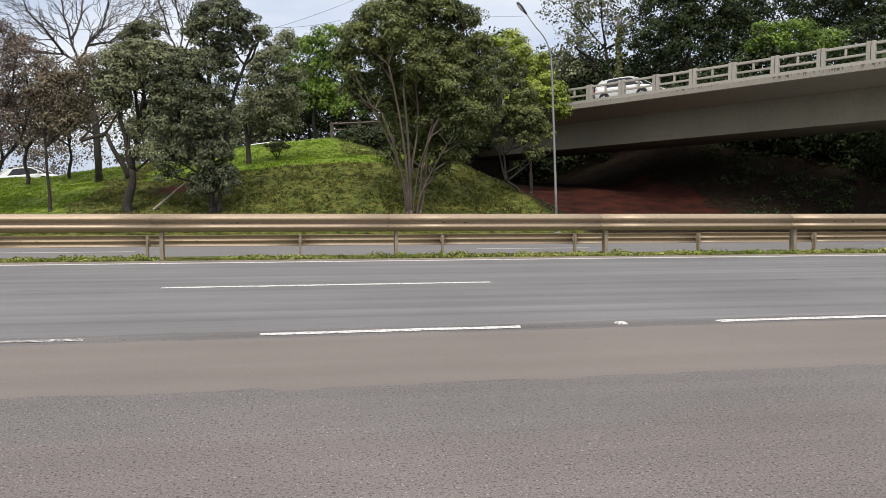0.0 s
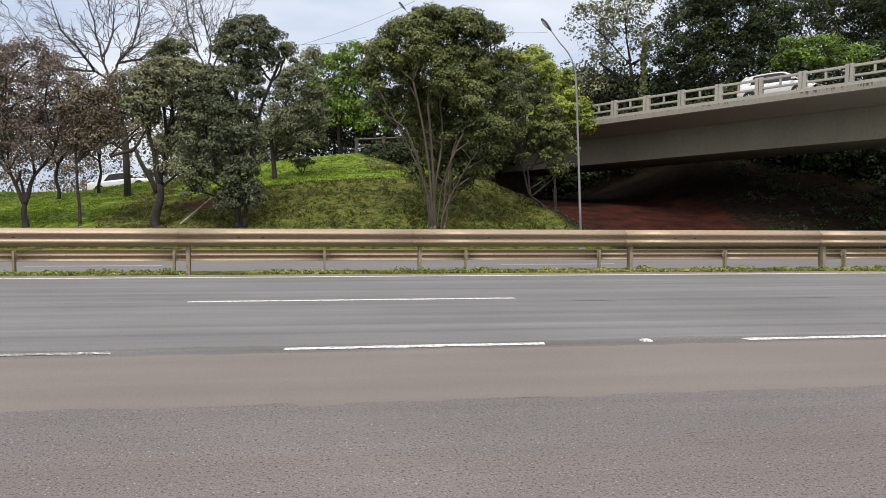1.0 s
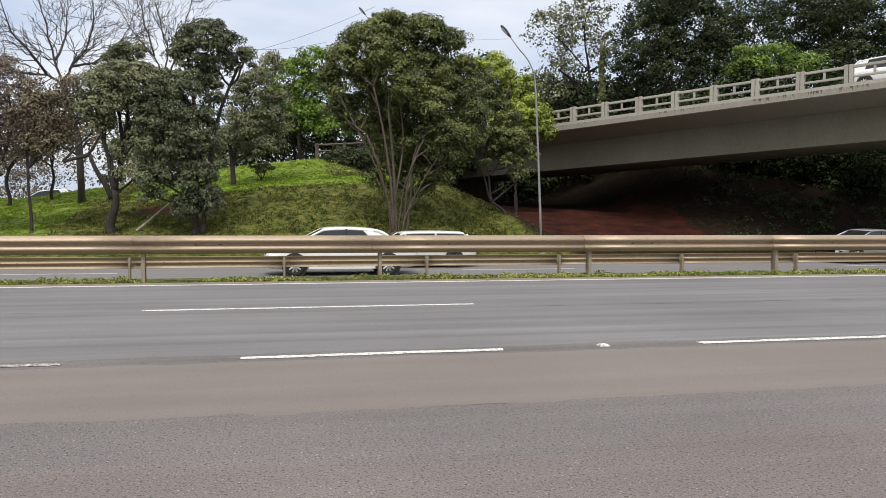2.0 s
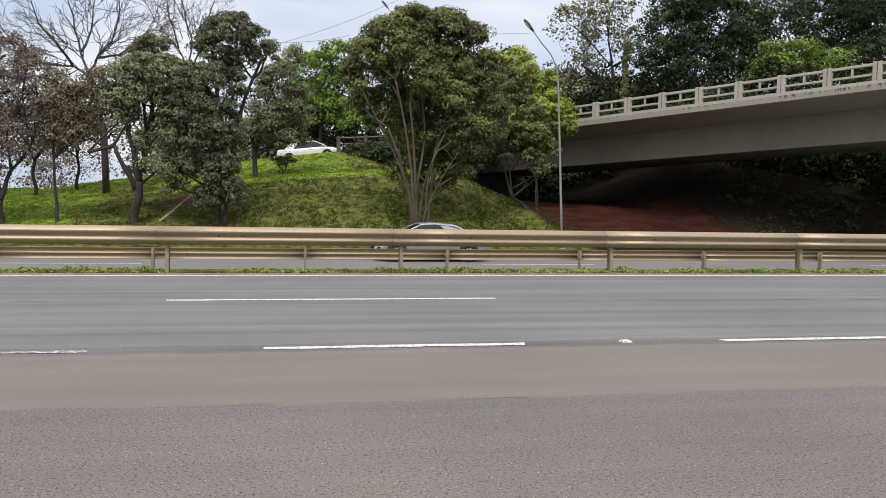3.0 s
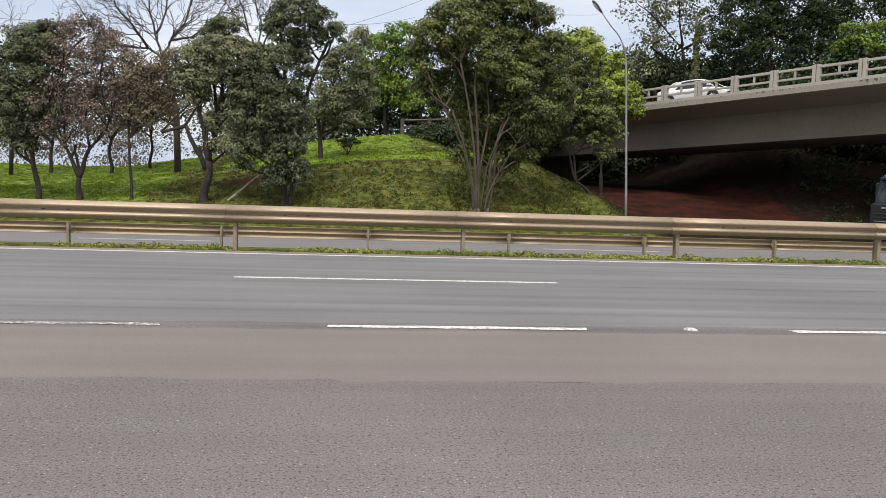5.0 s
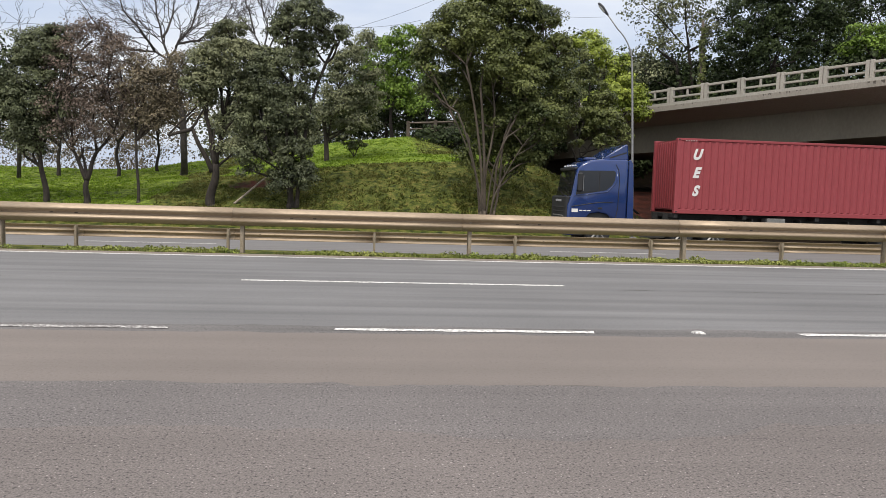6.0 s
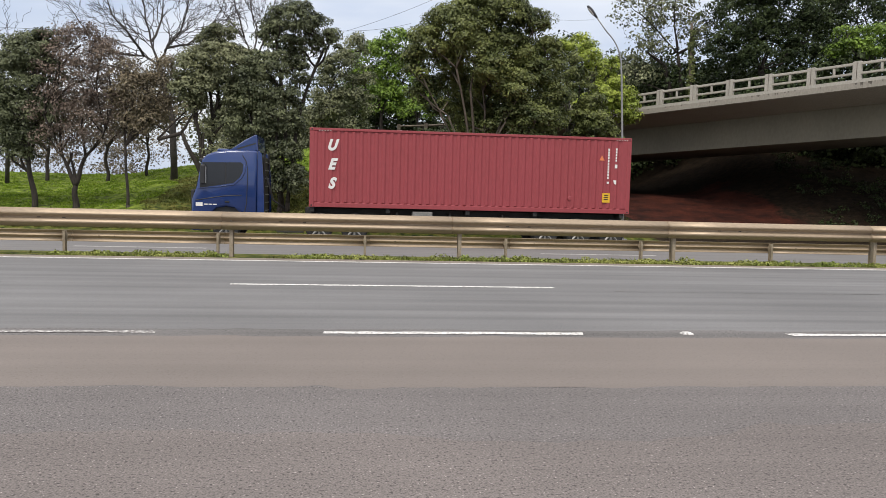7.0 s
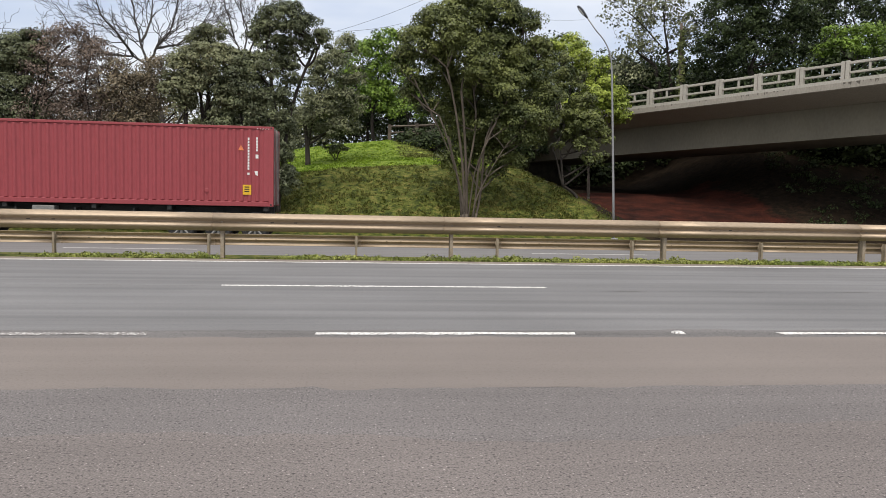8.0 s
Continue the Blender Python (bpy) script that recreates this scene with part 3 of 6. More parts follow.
def build_bridge():
    bridge = thing("bridge", "concrete road bridge with a box girder and open railing", "bridge", Matrix.Identity(4))
    s0, s1 = -11.5, 64
    bridge_part("deck_slab", s0, s1, [(-0.12, 0.0), (-0.12, -0.28), (0.0, -0.33), (2.4, -0.78), (7.1, -0.78), (9.5, -0.33), (9.6, -0.28), (9.6, 0.0)],
                M_CONCRETE, bridge, "weathered concrete deck edge with dark stains")
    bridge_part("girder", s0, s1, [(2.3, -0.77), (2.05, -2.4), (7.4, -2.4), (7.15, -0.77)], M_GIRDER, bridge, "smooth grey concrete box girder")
    bridge_part("carriageway", s0, s1, [(0.5, 0.004), (0.5, 0.03), (9.0, 0.03), (9.0, 0.004)], M_ASPHALT_FAR, bridge)
    bridge_part("kerb", s0, s1, [(-0.1, 0.004), (-0.1, 0.16), (0.42, 0.16), (0.46, 0.004)], M_RAIL_CONC, bridge)
    bridge_part("kerb", s0, s1, [(9.05, 0.004), (9.05, 0.16), (9.58, 0.16), (9.58, 0.004)], M_RAIL_CONC, bridge)
    rng = random.Random(8)
    for k in range(90):
        s = rng.uniform(10.0, 19.0) if k < 66 else rng.uniform(-2, 9)
        w, h = rng.uniform(0.02, 0.1), rng.uniform(0.05, 0.21) * (1 if k < 66 else 0.6)
        b = Build()
        v = [(s, 0.0), (s + w, 0.0), (s + w * 0.8, -h * rng.uniform(0.5, 0.8)), (s + w * rng.uniform(0.3, 0.7), -h), (s + w * 0.15, -h * rng.uniform(0.3, 0.7))]
        b.add([on_bridge(x, -0.124, z) for x, z in v] + [on_bridge(x, -0.119, z) for x, z in v], [(0, 4, 3, 2, 1), (5, 6, 7, 8, 9)])
        part("stain", b, M_STREAK, bridge)
    step = 2.12
    meshes = {}

    def unit(key, s0, s1, a0, a1, z0, z1):
        if key not in meshes:
            b = Build()
            b.box(s0, s1, a0, a1, z0, z1, bevel=0.012)
            b.moved(lambda p: B_ALONG * p.x + B_ACROSS * p.y + Vector((0, 0, p.z)))
            meshes[key] = b.mesh(key.split("-")[0], [M_RAIL_CONC])
        return meshes[key]

    for side, shift in (("", 0.0), ("-far", 9.28)):
        rail = part("railing", Build().add([], []), M_RAIL_CONC, bridge)
        rail.location = B_ACROSS * shift
        for k in range(-5, 30):
            at = on_bridge(step * k, 0, 0.16)
            for nm, dims in (("post", (-0.19, -0.015, -0.07, 0.16, 0.0, 0.85)), ("post-b", (0.015, 0.19, -0.07, 0.16, 0.0, 0.85)),
                             ("top_rail", (0.19, step - 0.19, -0.03, 0.12, 0.68, 0.8)), ("lower_rail", (0.19, step - 0.19, -0.02, 0.11, 0.24, 0.34)),
                             ("baluster", (step / 2 - 0.05, step / 2 + 0.05, -0.01, 0.1, 0.34, 0.68))):
                part(nm.split("-")[0], unit(nm, *dims), None, rail).location = at
    # Abutment wall coloured near black in place of the shade under the deck.
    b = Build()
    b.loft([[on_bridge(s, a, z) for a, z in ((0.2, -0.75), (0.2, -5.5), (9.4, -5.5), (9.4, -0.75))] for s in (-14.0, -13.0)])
    part("abutment", b, M_CRACK_SHADE, bridge, "abutment wall coloured near black for shade")
    for s in (38.0,):
        b = Build()
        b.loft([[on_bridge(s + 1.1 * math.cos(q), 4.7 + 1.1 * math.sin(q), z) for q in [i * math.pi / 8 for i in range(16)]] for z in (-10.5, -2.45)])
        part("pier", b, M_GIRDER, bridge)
    return bridge


build_bridge()


# ---- ramp that leads up to the bridge ----


def ramp_at(t):
    """Smooth point on the ramp's centre line, t in 0..1, joined to the bridge's axis."""
    pts = [Vector(p) for p in RAMP] + [on_bridge(-11.6, 4.7, 0.03), on_bridge(-4, 4.7, 0.03)]
    f = t * (len(pts) - 2)
    i = min(int(f), len(pts) - 3)
    u = f - i
    p0, p1, p2, p3 = pts[max(i - 1, 0)], pts[i], pts[i + 1], pts[i + 2]
    return 0.5 * ((2 * p1) + (p2 - p0) * u + (2 * p0 - 5 * p1 + 4 * p2 - p3) * u * u + (3 * p1 - p0 - 3 * p2 + p3) * u ** 3)


def build_ramp():
    b = Build()
    rings = []
    for i in range(41):
        p, q = ramp_at(i / 40), ramp_at(min(1, i / 40 + 0.01)) if i < 40 else on_bridge(-11.3, 4.7, 0.03)
        d = (q - p).normalized()
        n = Vector((d.y, -d.x, 0)).normalized()
        rings.append([p + n * 4.6 - Vector((0, 0, 0.9)), p + n * 3.3, p - n * 3.3 - Vector((0, 0, 0.95)), p - n * 4.6 - Vector((0, 0, 1.5))])
    b.loft(rings)
    b.m = [0 if len(f) == 4 and k % 4 == 1 else 1 for k, f in enumerate(b.f)]
    tagged(new("road_ramp", b.mesh("road_ramp", [M_ASPHALT_FAR, M_GRASS_BRIGHT])), "asphalt ramp climbing to the bridge", "road", kind="structure")
    # Railing takes the brown bark colour to stand for the shade it is in.
    rail = thing("ramp_railing", "weathered concrete railing at the end of the ramp, coloured dark as in shade", "railing", Matrix.Identity(4))
    for k in range(4):
        p0, p1 = Vector((10.8 - k * 1.95, 54.3 + k * 0.75, 5.35 - 0.07 * k)), Vector((10.8 - (k + 1) * 1.95, 54.3 + (k + 1) * 0.75, 5.28 - 0.07 * k))
        b = Build().box(-0.12, 0.12, -0.1, 0.1, -0.8, 1.0, bevel=0.015)
        part("post", b, M_BARK_PALE, rail).location = p1
        for nm, z in (("top_rail", 0.86), ("lower_rail", 0.4)):
            b = Build().tube([p0 + Vector((0, 0, z)), p1 + Vector((0, 0, z))], 0.075, 4)
            part(nm, b, M_BARK_PALE, rail)


build_ramp()


# ---- trees ----
def leaf_cloud(name, blobs, clumps, per, size, mat, seed, spread=0.33, shell=0.5, up=0.5):
    """A crown: leaves in clumps that fill rounded masses unevenly, thicker towards their skin."""
    g = np.random.default_rng(seed)
    bl = np.array(blobs, float)
    wts = (bl[:, 3] * bl[:, 4] * bl[:, 5]) ** 0.75
    pick = g.choice(len(bl), clumps, p=wts / wts.sum())
    d = g.normal(size=(clumps, 3))
    d /= np.linalg.norm(d, axis=1)[:, None]
    d[:, 2] = np.where(d[:, 2] < -0.55, -d[:, 2], d[:, 2])
    lump = 1 + 0.2 * np.sin(d[:, 0] * 5 + pick * 2.1) * np.sin(d[:, 1] * 4.3 + pick) * np.cos(d[:, 2] * 5.1 + pick * 1.3)
    rad = (shell + (1 - shell) * g.random(clumps) ** 0.5) * lump
    rad = np.where(g.random(clumps) < 0.12, rad * 1.12, rad)
    c = bl[pick, :3] + d * rad[:, None] * bl[pick, 3:6]
    cs = spread * (0.6 + 0.8 * g.random(clumps))
    n = clumps * per
    own = np.repeat(np.arange(clumps), per)
    o3 = g.normal(size=(n, 3))
    o3 /= np.linalg.norm(o3, axis=1)[:, None]
    o3[:, 2] = np.where((o3[:, 2] < -0.2) & (g.random(n) < 0.7), -o3[:, 2], o3[:, 2])
    off = o3 * (cs[own] * (0.7 + 0.45 * g.random(n)))[:, None] * np.array([1.2, 1.2, 0.9])
    pos = c[own] + off
    nor = o3 * 1.1 + d[own] * 0.3 + g.normal(size=(n, 3)) * 0.36 + np.array([0, 0, up * 0.6])
    nor /= np.linalg.norm(nor, axis=1)[:, None]
    tan = np.cross(nor, g.normal(size=(n, 3)))
    tan /= np.linalg.norm(tan, axis=1)[:, None] + 1e-9
    tan[:, 2] -= 0.25
    bit = np.cross(nor, tan)
    ln = size * (0.65 + 0.7 * g.random(n))[:, None]
    wd = ln * 0.34
    v = np.empty((n, 4, 3))
    v[:, 0] = pos - tan * ln * 0.5
    v[:, 1] = pos + bit * wd + nor * ln * 0.07
    v[:, 2] = pos + tan * ln * 0.5 - nor * ln * 0.08
    v[:, 3] = pos - bit * wd + nor * ln * 0.07
    me = bpy.data.meshes.new(name)
    me.vertices.add(n * 4)
    me.vertices.foreach_set("co", v.ravel())
    me.loops.add(n * 4)
    me.loops.foreach_set("vertex_index", np.arange(n * 4, dtype=np.int32))
    me.polygons.add(n)
    me.polygons.foreach_set("loop_start", np.arange(0, n * 4, 4, dtype=np.int32))
    me.polygons.foreach_set("loop_total", np.full(n, 4, dtype=np.int32))
    me.materials.append(mat)
    me.update(calc_edges=True)
    return me, c


def limb(b, rng, p0, p1, r0, r1, bend=0.12, n=6, sides=6):
    p0, p1 = Vector(p0), Vector(p1)
    length = (p1 - p0).length
    a = Vector((rng.uniform(-1, 1), rng.uniform(-1, 1), rng.uniform(-0.3, 0.6))) * bend * length
    c = Vector((rng.uniform(-1, 1), rng.uniform(-1, 1), rng.uniform(-0.5, 0.5))) * bend * 0.5 * length
    pts = []
    for i in range(n + 1):
        t = i / n
        pts.append(p0.lerp(p1, t) + a * math.sin(math.pi * t) + c * math.sin(2 * math.pi * t))
    b.tube(pts, [r0 + (r1 - r0) * (i / n) ** 0.8 for i in range(n + 1)], sides)
    return pts


def tree(label, base, stems, blobs, leaf, mat, seed, clumps=420, per=34, bark=None, branches=26, spread=0.33, shell=0.5, name="tree", twig=None):
    """stems: (foot dx, fork point, radius) each; the limbs run from the forks into the crown."""
    x, y = base
    z = ground_z(x, y)
    rng = random.Random(seed)
    t = thing(name, label, "tree", pose(x, y, z - 0.15))
    o = Vector((x, y, z - 0.15))
    bark = bark or M_BARK
    me, cen = leaf_cloud("crown", [(a - o.x, b_ - o.y, c - o.z, d, e, f) for a, b_, c, d, e, f in blobs], clumps, per, leaf, mat, seed, spread, shell)
    forks, shafts = [], []
    for dx, fork, r, *start in stems:
        b = Build()
        f = Vector(fork) - o
        foot = Vector(start[0]) - o if start else Vector((dx, rng.uniform(-0.1, 0.1), 0))
        wave = Vector((rng.uniform(-1, 1), rng.uniform(-1, 1), 0)) * 0.035 * (f - foot).length
        pts = []
        for k in range(9):
            q = k / 8
            lean = q ** 1.9 if not start else q
            pts.append(Vector((foot.x + (f.x - foot.x) * lean, foot.y + (f.y - foot.y) * lean, foot.z + (f.z - foot.z) * q)) + wave * math.sin(2.2 * math.pi * q))
        b.tube(pts, [r * (1 - 0.38 * (k / 8) ** 0.8) for k in range(9)], 9)
        if start:
            part("trunk", b, bark, t, smooth=True)
            forks.append((f, r * 0.62))
            shafts += [(pt, r * (1 - 0.38 * k / 8)) for k, pt in enumerate(pts) if k >= 2]
            continue
        flare = Build()
        flare.tube([foot + Vector((0, 0, 0)), foot + (pts[1] - foot) * 0.6], [r * 1.5, r * 0.95], 9)
        b.v += flare.v
        b.f += [tuple(i + len(b.v) - len(flare.v) for i in q) for q in flare.f]
        b.m += flare.m
        part("trunk", b, bark, t, smooth=True)
        forks.append((f, r * 0.62))
        shafts += [(pt, r * (1 - 0.38 * k / 8)) for k, pt in enumerate(pts) if k >= 2]
    bl = [Vector(p[:3]) - o for p in blobs]
    hubs = []
    for i, c in enumerate(bl):
        f, r = min(shafts, key=lambda q: (q[0] - c).length + 4 * max(0.0, q[0].z - c.z + 0.7))
        r = min(r, 0.09)
        b = Build()
        limb(b, rng, f, c, r * 0.8, 0.045, 0.1, 7, 7)
        part("limb", b, bark, t, smooth=True)
        hubs += [(c, 0.045), (f.lerp(c, 0.5), r * 0.4)]
    for f, r in forks:
        c = min(bl, key=lambda e: (e - f).length + (6 if e.z < f.z + 0.9 else 0))
        b = Build()
        limb(b, rng, f, c + Vector((rng.uniform(-0.3, 0.3), rng.uniform(-0.3, 0.3), 0)), r * 0.9, 0.03, 0.06, 7, 7)
        part("limb", b, bark, t, smooth=True)
    b = Build()
    ends = [Vector(cen[i]) for i in rng.sample(range(len(cen)), min(branches, len(cen)))]
    root = forks[0][0]
    for c in sorted(ends, key=lambda e: (e - root).length):
        h, r = min(hubs, key=lambda q: (q[0] - c).length + 0.5 * max(0.0, q[0].z - c.z))
        r0 = min(r, 0.05)
        limb(b, rng, h, c, r0, max(0.011, r0 * 0.5), 0.16, 5, 5)
        hubs.append((c, max(0.012, r0 * 0.6)))
    tagged(part("twig_work", b, twig or bark, t, smooth=True), kind="stuff")
    part("crown", me, None, t)
    return t


def bare_tree(label, base, trunk, radius, limbs, seed, depth=5):
    """trunk: points up to the fork; limbs: the main boughs as lists of points, each of which breaks up into ever finer twigs."""
    x, y = base
    o = Vector((x, y, ground_z(x, y) - 0.15))
    rng = random.Random(seed)
    t = thing("bare_tree", label, "tree", pose(*o))
    pts = [Vector((0, 0, 0))] + [Vector(p) - o for p in trunk]
    part("trunk", Build().tube(pts, [radius * (1 - 0.35 * k / len(pts)) for k in range(len(pts))], 9), M_TWIG, t, smooth=True)
    middle = pts[-1] + Vector((0, 0, 1.0))

    def grow(b, p, d, length, r, level):
        a, c = (Vector((rng.uniform(-1, 1), rng.uniform(-1, 1), rng.uniform(-1, 1))) * 0.1 * length for _ in range(2))
        run = [p + d * length * q + a * math.sin(math.pi * q) + c * math.sin(2 * math.pi * q) for q in (0, 0.25, 0.5, 0.75, 1)]
        b.tube(run, [r * (1 - 0.1 * k) for k in range(5)], 5 if level < 2 else 4)
        if level >= depth:
            return
        for k in range(2):
            out = (run[-1] - middle).normalized()
            turn = Vector((rng.uniform(-1, 1), rng.uniform(-1, 1), rng.uniform(-0.9, 0.9)))
            grow(b, run[-1] if k else run[rng.choice((2, 3))], (d * 0.7 + out * 0.35 + turn * 0.62).normalized(), length * rng.uniform(0.62, 0.85), max(r * 0.7, 0.012), level + 1)

    for path in limbs:
        b = Build()
        q = [Vector(p) - o for p in path]
        fine = []
        for i in range(len(q) - 1):
            for u in (0, 0.33, 0.66):
                bend = Vector((rng.uniform(-1, 1), rng.uniform(-1, 1), rng.uniform(-1, 1))) * 0.06
                fine.append(q[i].lerp(q[i + 1], u) + (bend if fine else Vector()))
        fine.append(q[-1])
        r0 = radius * 0.4
        rad = [r0 * (1 - 0.72 * k / (len(fine) - 1)) for k in range(len(fine))]
        b.tube(fine, rad, 6)
        for k in range(2, len(fine)):
            d = (fine[k] - fine[k - 1]).normalized()
            for _ in range(2):
                side = Vector((rng.uniform(-1, 1), rng.uniform(-0.8, 0.8), rng.uniform(-0.9, 1))) * 1.1
                grow(b, fine[k], (d + side).normalized(), rng.uniform(0.7, 1.4), max(0.014, rad[k] * 0.5), 2)
        grow(b, fine[-1], (fine[-1] - fine[-2]).normalized(), 1.2, rad[-1], 0)
        part("limb", b, M_TWIG, t, smooth=True)
    return t


tree("broad olive-green tree with several pale stems on the bank", (5.39, 35.00), [(-0.18, (3.99, 34.40, 4.59), 0.06), (-0.05, (4.29, 34.30, 6.69), 0.07), (0.03, (4.98, 34.50, 5.76), 0.08), (0.18, (5.57, 34.80, 6.58), 0.06), (0.28, (6.56, 34.40, 4.45), 0.06), (0.39, (7.27, 35.00, 5.93), 0.06), (0.10, (6.17, 34.20, 3.54), 0.04), (-0.13, (3.24, 34.70, 5.46), 0.04), (0.34, (6.99, 34.40, 3.20), 0.04)],
     [(3.07, 35.00, 7.69, 0.83, 0.83, 0.78), (4.01, 35.00, 8.64, 0.99, 0.99, 0.78), (5.19, 35.00, 9.20, 1.09, 1.09, 0.73),
      (6.61, 35.00, 9.18, 1.04, 1.04, 0.73), (7.77, 35.00, 8.44, 0.89, 0.89, 0.89), (8.53, 35.00, 7.26, 0.68, 0.68, 0.96),
      (2.51, 35.00, 6.66, 0.47, 0.47, 0.89), (2.98, 35.60, 5.61, 0.47, 0.47, 0.68), (3.95, 35.80, 7.04, 0.89, 0.89, 0.83),
      (5.25, 35.00, 7.65, 1.09, 1.09, 0.96), (6.68, 35.00, 7.55, 1.04, 1.04, 0.96), (7.77, 35.00, 6.46, 0.96, 0.96, 0.96),
      (8.86, 35.00, 5.75, 0.63, 0.63, 0.83), (6.09, 35.00, 6.00, 0.89, 0.89, 0.73), (7.49, 35.00, 4.92, 0.99, 0.99, 0.73),
      (8.92, 35.00, 4.47, 0.63, 0.63, 0.71), (6.61, 35.30, 4.14, 0.68, 0.68, 0.47), (8.02, 35.00, 3.71, 0.96, 0.96, 0.52),
      (6.71, 35.80, 2.74, 0.68, 0.68, 0.37), (7.61, 35.60, 2.63, 0.47, 0.47, 0.28), (5.02, 36.60, 6.03, 0.78, 0.78, 0.63),
      (3.79, 35.90, 4.98, 0.58, 0.58, 0.32), (4.55, 35.50, 3.76, 0.28, 0.28, 0.37), (4.59, 35.30, 2.64, 0.28, 0.28, 0.47),
      (5.80, 36.80, 4.89, 0.58, 0.58, 0.47), (6.12, 36.50, 3.55, 0.58, 0.58, 0.47), (6.36, 35.60, 1.85, 0.37, 0.37, 0.28),
      (5.68, 36.50, 2.32, 0.45, 0.45, 0.28), (4.62, 34.30, 8.06, 0.83, 0.83, 0.71), (5.90, 34.10, 6.62, 0.78, 0.78, 0.63),
      (7.08, 34.10, 5.81, 0.83, 0.83, 0.63), (7.93, 34.20, 4.49, 0.78, 0.78, 0.52), (5.68, 36.90, 4.01, 0.96, 0.96, 0.68),
      (6.91, 36.70, 3.32, 0.83, 0.83, 0.52), (5.52, 36.50, 2.91, 0.42, 0.42, 0.37), (7.09, 36.50, 4.78, 0.83, 0.83, 0.58),
      (5.06, 37.00, 4.88, 0.78, 0.78, 0.68), (4.23, 36.80, 6.02, 0.78, 0.78, 0.63), (6.12, 36.60, 5.68, 0.83, 0.83, 0.58),
      (7.14, 36.20, 2.10, 0.47, 0.47, 0.28)],
     0.1, L_MAIN, 11, clumps=1150, per=150, bark=M_BARK_PALE, branches=120, spread=0.31, shell=0.72)
tree("small slanting tree with dark leaves at the cut's edge", (11.40, 37.50), [(0.00, (10.70, 37.50, 1.63), 0.10), (-0.06, (10.10, 37.50, 3.40), 0.06, (10.70, 37.50, 1.57)), (0.00, (10.56, 37.90, 3.43), 0.06, (10.70, 37.50, 1.57))],
     [(10.56, 37.50, 4.69, 1.05, 1.05, 0.67), (11.71, 37.50, 4.57, 1.05, 1.05, 0.72), (11.18, 37.50, 3.72, 1.16, 1.16, 0.61),
      (12.49, 37.50, 4.05, 0.61, 0.61, 0.78), (12.09, 37.50, 2.91, 0.78, 0.78, 0.36), (10.37, 37.50, 5.57, 1.00, 1.00, 0.67),
      (11.67, 38.00, 5.68, 0.83, 0.83, 0.55), (11.18, 38.50, 6.84, 0.78, 0.78, 0.78), (10.65, 38.50, 7.43, 0.55, 0.55, 0.72)],
     0.1, L_MAIN, 12, clumps=230, per=110, branches=50, spread=0.22, shell=0.45)
tree("young tree with bright yellow-green leaves beside the bridge", (13.73, 43.00), [(0.00, (13.45, 43.00, 4.69), 0.07), (0.03, (13.88, 43.00, 5.98), 0.05)],
     [(12.03, 43.00, 9.51, 0.76, 0.76, 0.70), (12.83, 43.00, 9.15, 0.83, 0.83, 0.76), (13.34, 43.00, 8.17, 0.76, 0.76, 0.70),
      (14.12, 43.00, 7.73, 0.76, 0.76, 0.64), (13.84, 43.00, 6.77, 1.08, 1.08, 0.76), (14.84, 43.00, 6.81, 0.76, 0.76, 0.70),
      (14.65, 43.00, 5.85, 1.08, 1.08, 0.64), (15.47, 43.00, 5.63, 0.51, 0.51, 0.38), (12.89, 43.00, 5.94, 0.83, 0.83, 0.64),
      (11.27, 43.00, 9.16, 0.51, 0.51, 0.95), (15.52, 43.00, 6.53, 0.32, 0.32, 0.51), (13.41, 43.00, 5.48, 0.83, 0.83, 0.44),
      (14.31, 43.00, 8.53, 0.38, 0.38, 0.44)],
     0.12, L_LIME, 13, clumps=260, per=90, branches=60, spread=0.26, shell=0.4)
tree("dense grey-green tree with leaning multiple stems", (-3.38, 35.80), [(-0.13, (-3.64, 35.80, 4.52), 0.11), (0.05, (-3.39, 35.50, 6.00), 0.10), (0.19, (-1.57, 36.10, 7.70), 0.10), (-0.03, (-4.46, 35.50, 2.82), 0.08)],
     [(-2.88, 35.80, 8.57, 1.22, 1.22, 0.79), (-2.12, 35.80, 8.31, 0.90, 0.90, 0.69), (-3.69, 35.80, 7.73, 0.79, 0.79, 0.79),
      (-1.35, 35.80, 7.70, 0.58, 0.58, 0.63), (-2.65, 36.30, 7.55, 0.95, 0.95, 0.53), (-3.47, 35.80, 6.34, 1.11, 1.11, 0.90),
      (-4.54, 35.80, 5.49, 1.11, 1.11, 0.95), (-3.57, 35.80, 4.65, 1.16, 1.16, 1.06), (-4.77, 35.80, 4.09, 1.11, 1.11, 1.01),
      (-3.17, 35.80, 3.40, 0.79, 0.79, 0.90), (-5.05, 35.80, 2.49, 0.95, 0.95, 0.48), (-5.29, 35.80, 1.77, 0.58, 0.58, 0.37),
      (-3.33, 35.80, 2.30, 0.95, 0.95, 0.58), (-3.57, 35.80, 1.26, 0.90, 0.90, 0.63), (-2.76, 35.80, 1.55, 0.58, 0.58, 0.58),
      (-4.35, 35.80, 6.50, 0.79, 0.79, 0.69), (-4.16, 36.30, 3.26, 0.90, 0.90, 0.79), (-2.75, 36.30, 6.15, 0.48, 0.48, 0.95)],
     0.1, L_DEEP, 14, clumps=500, per=125, branches=150, spread=0.27, shell=0.5)
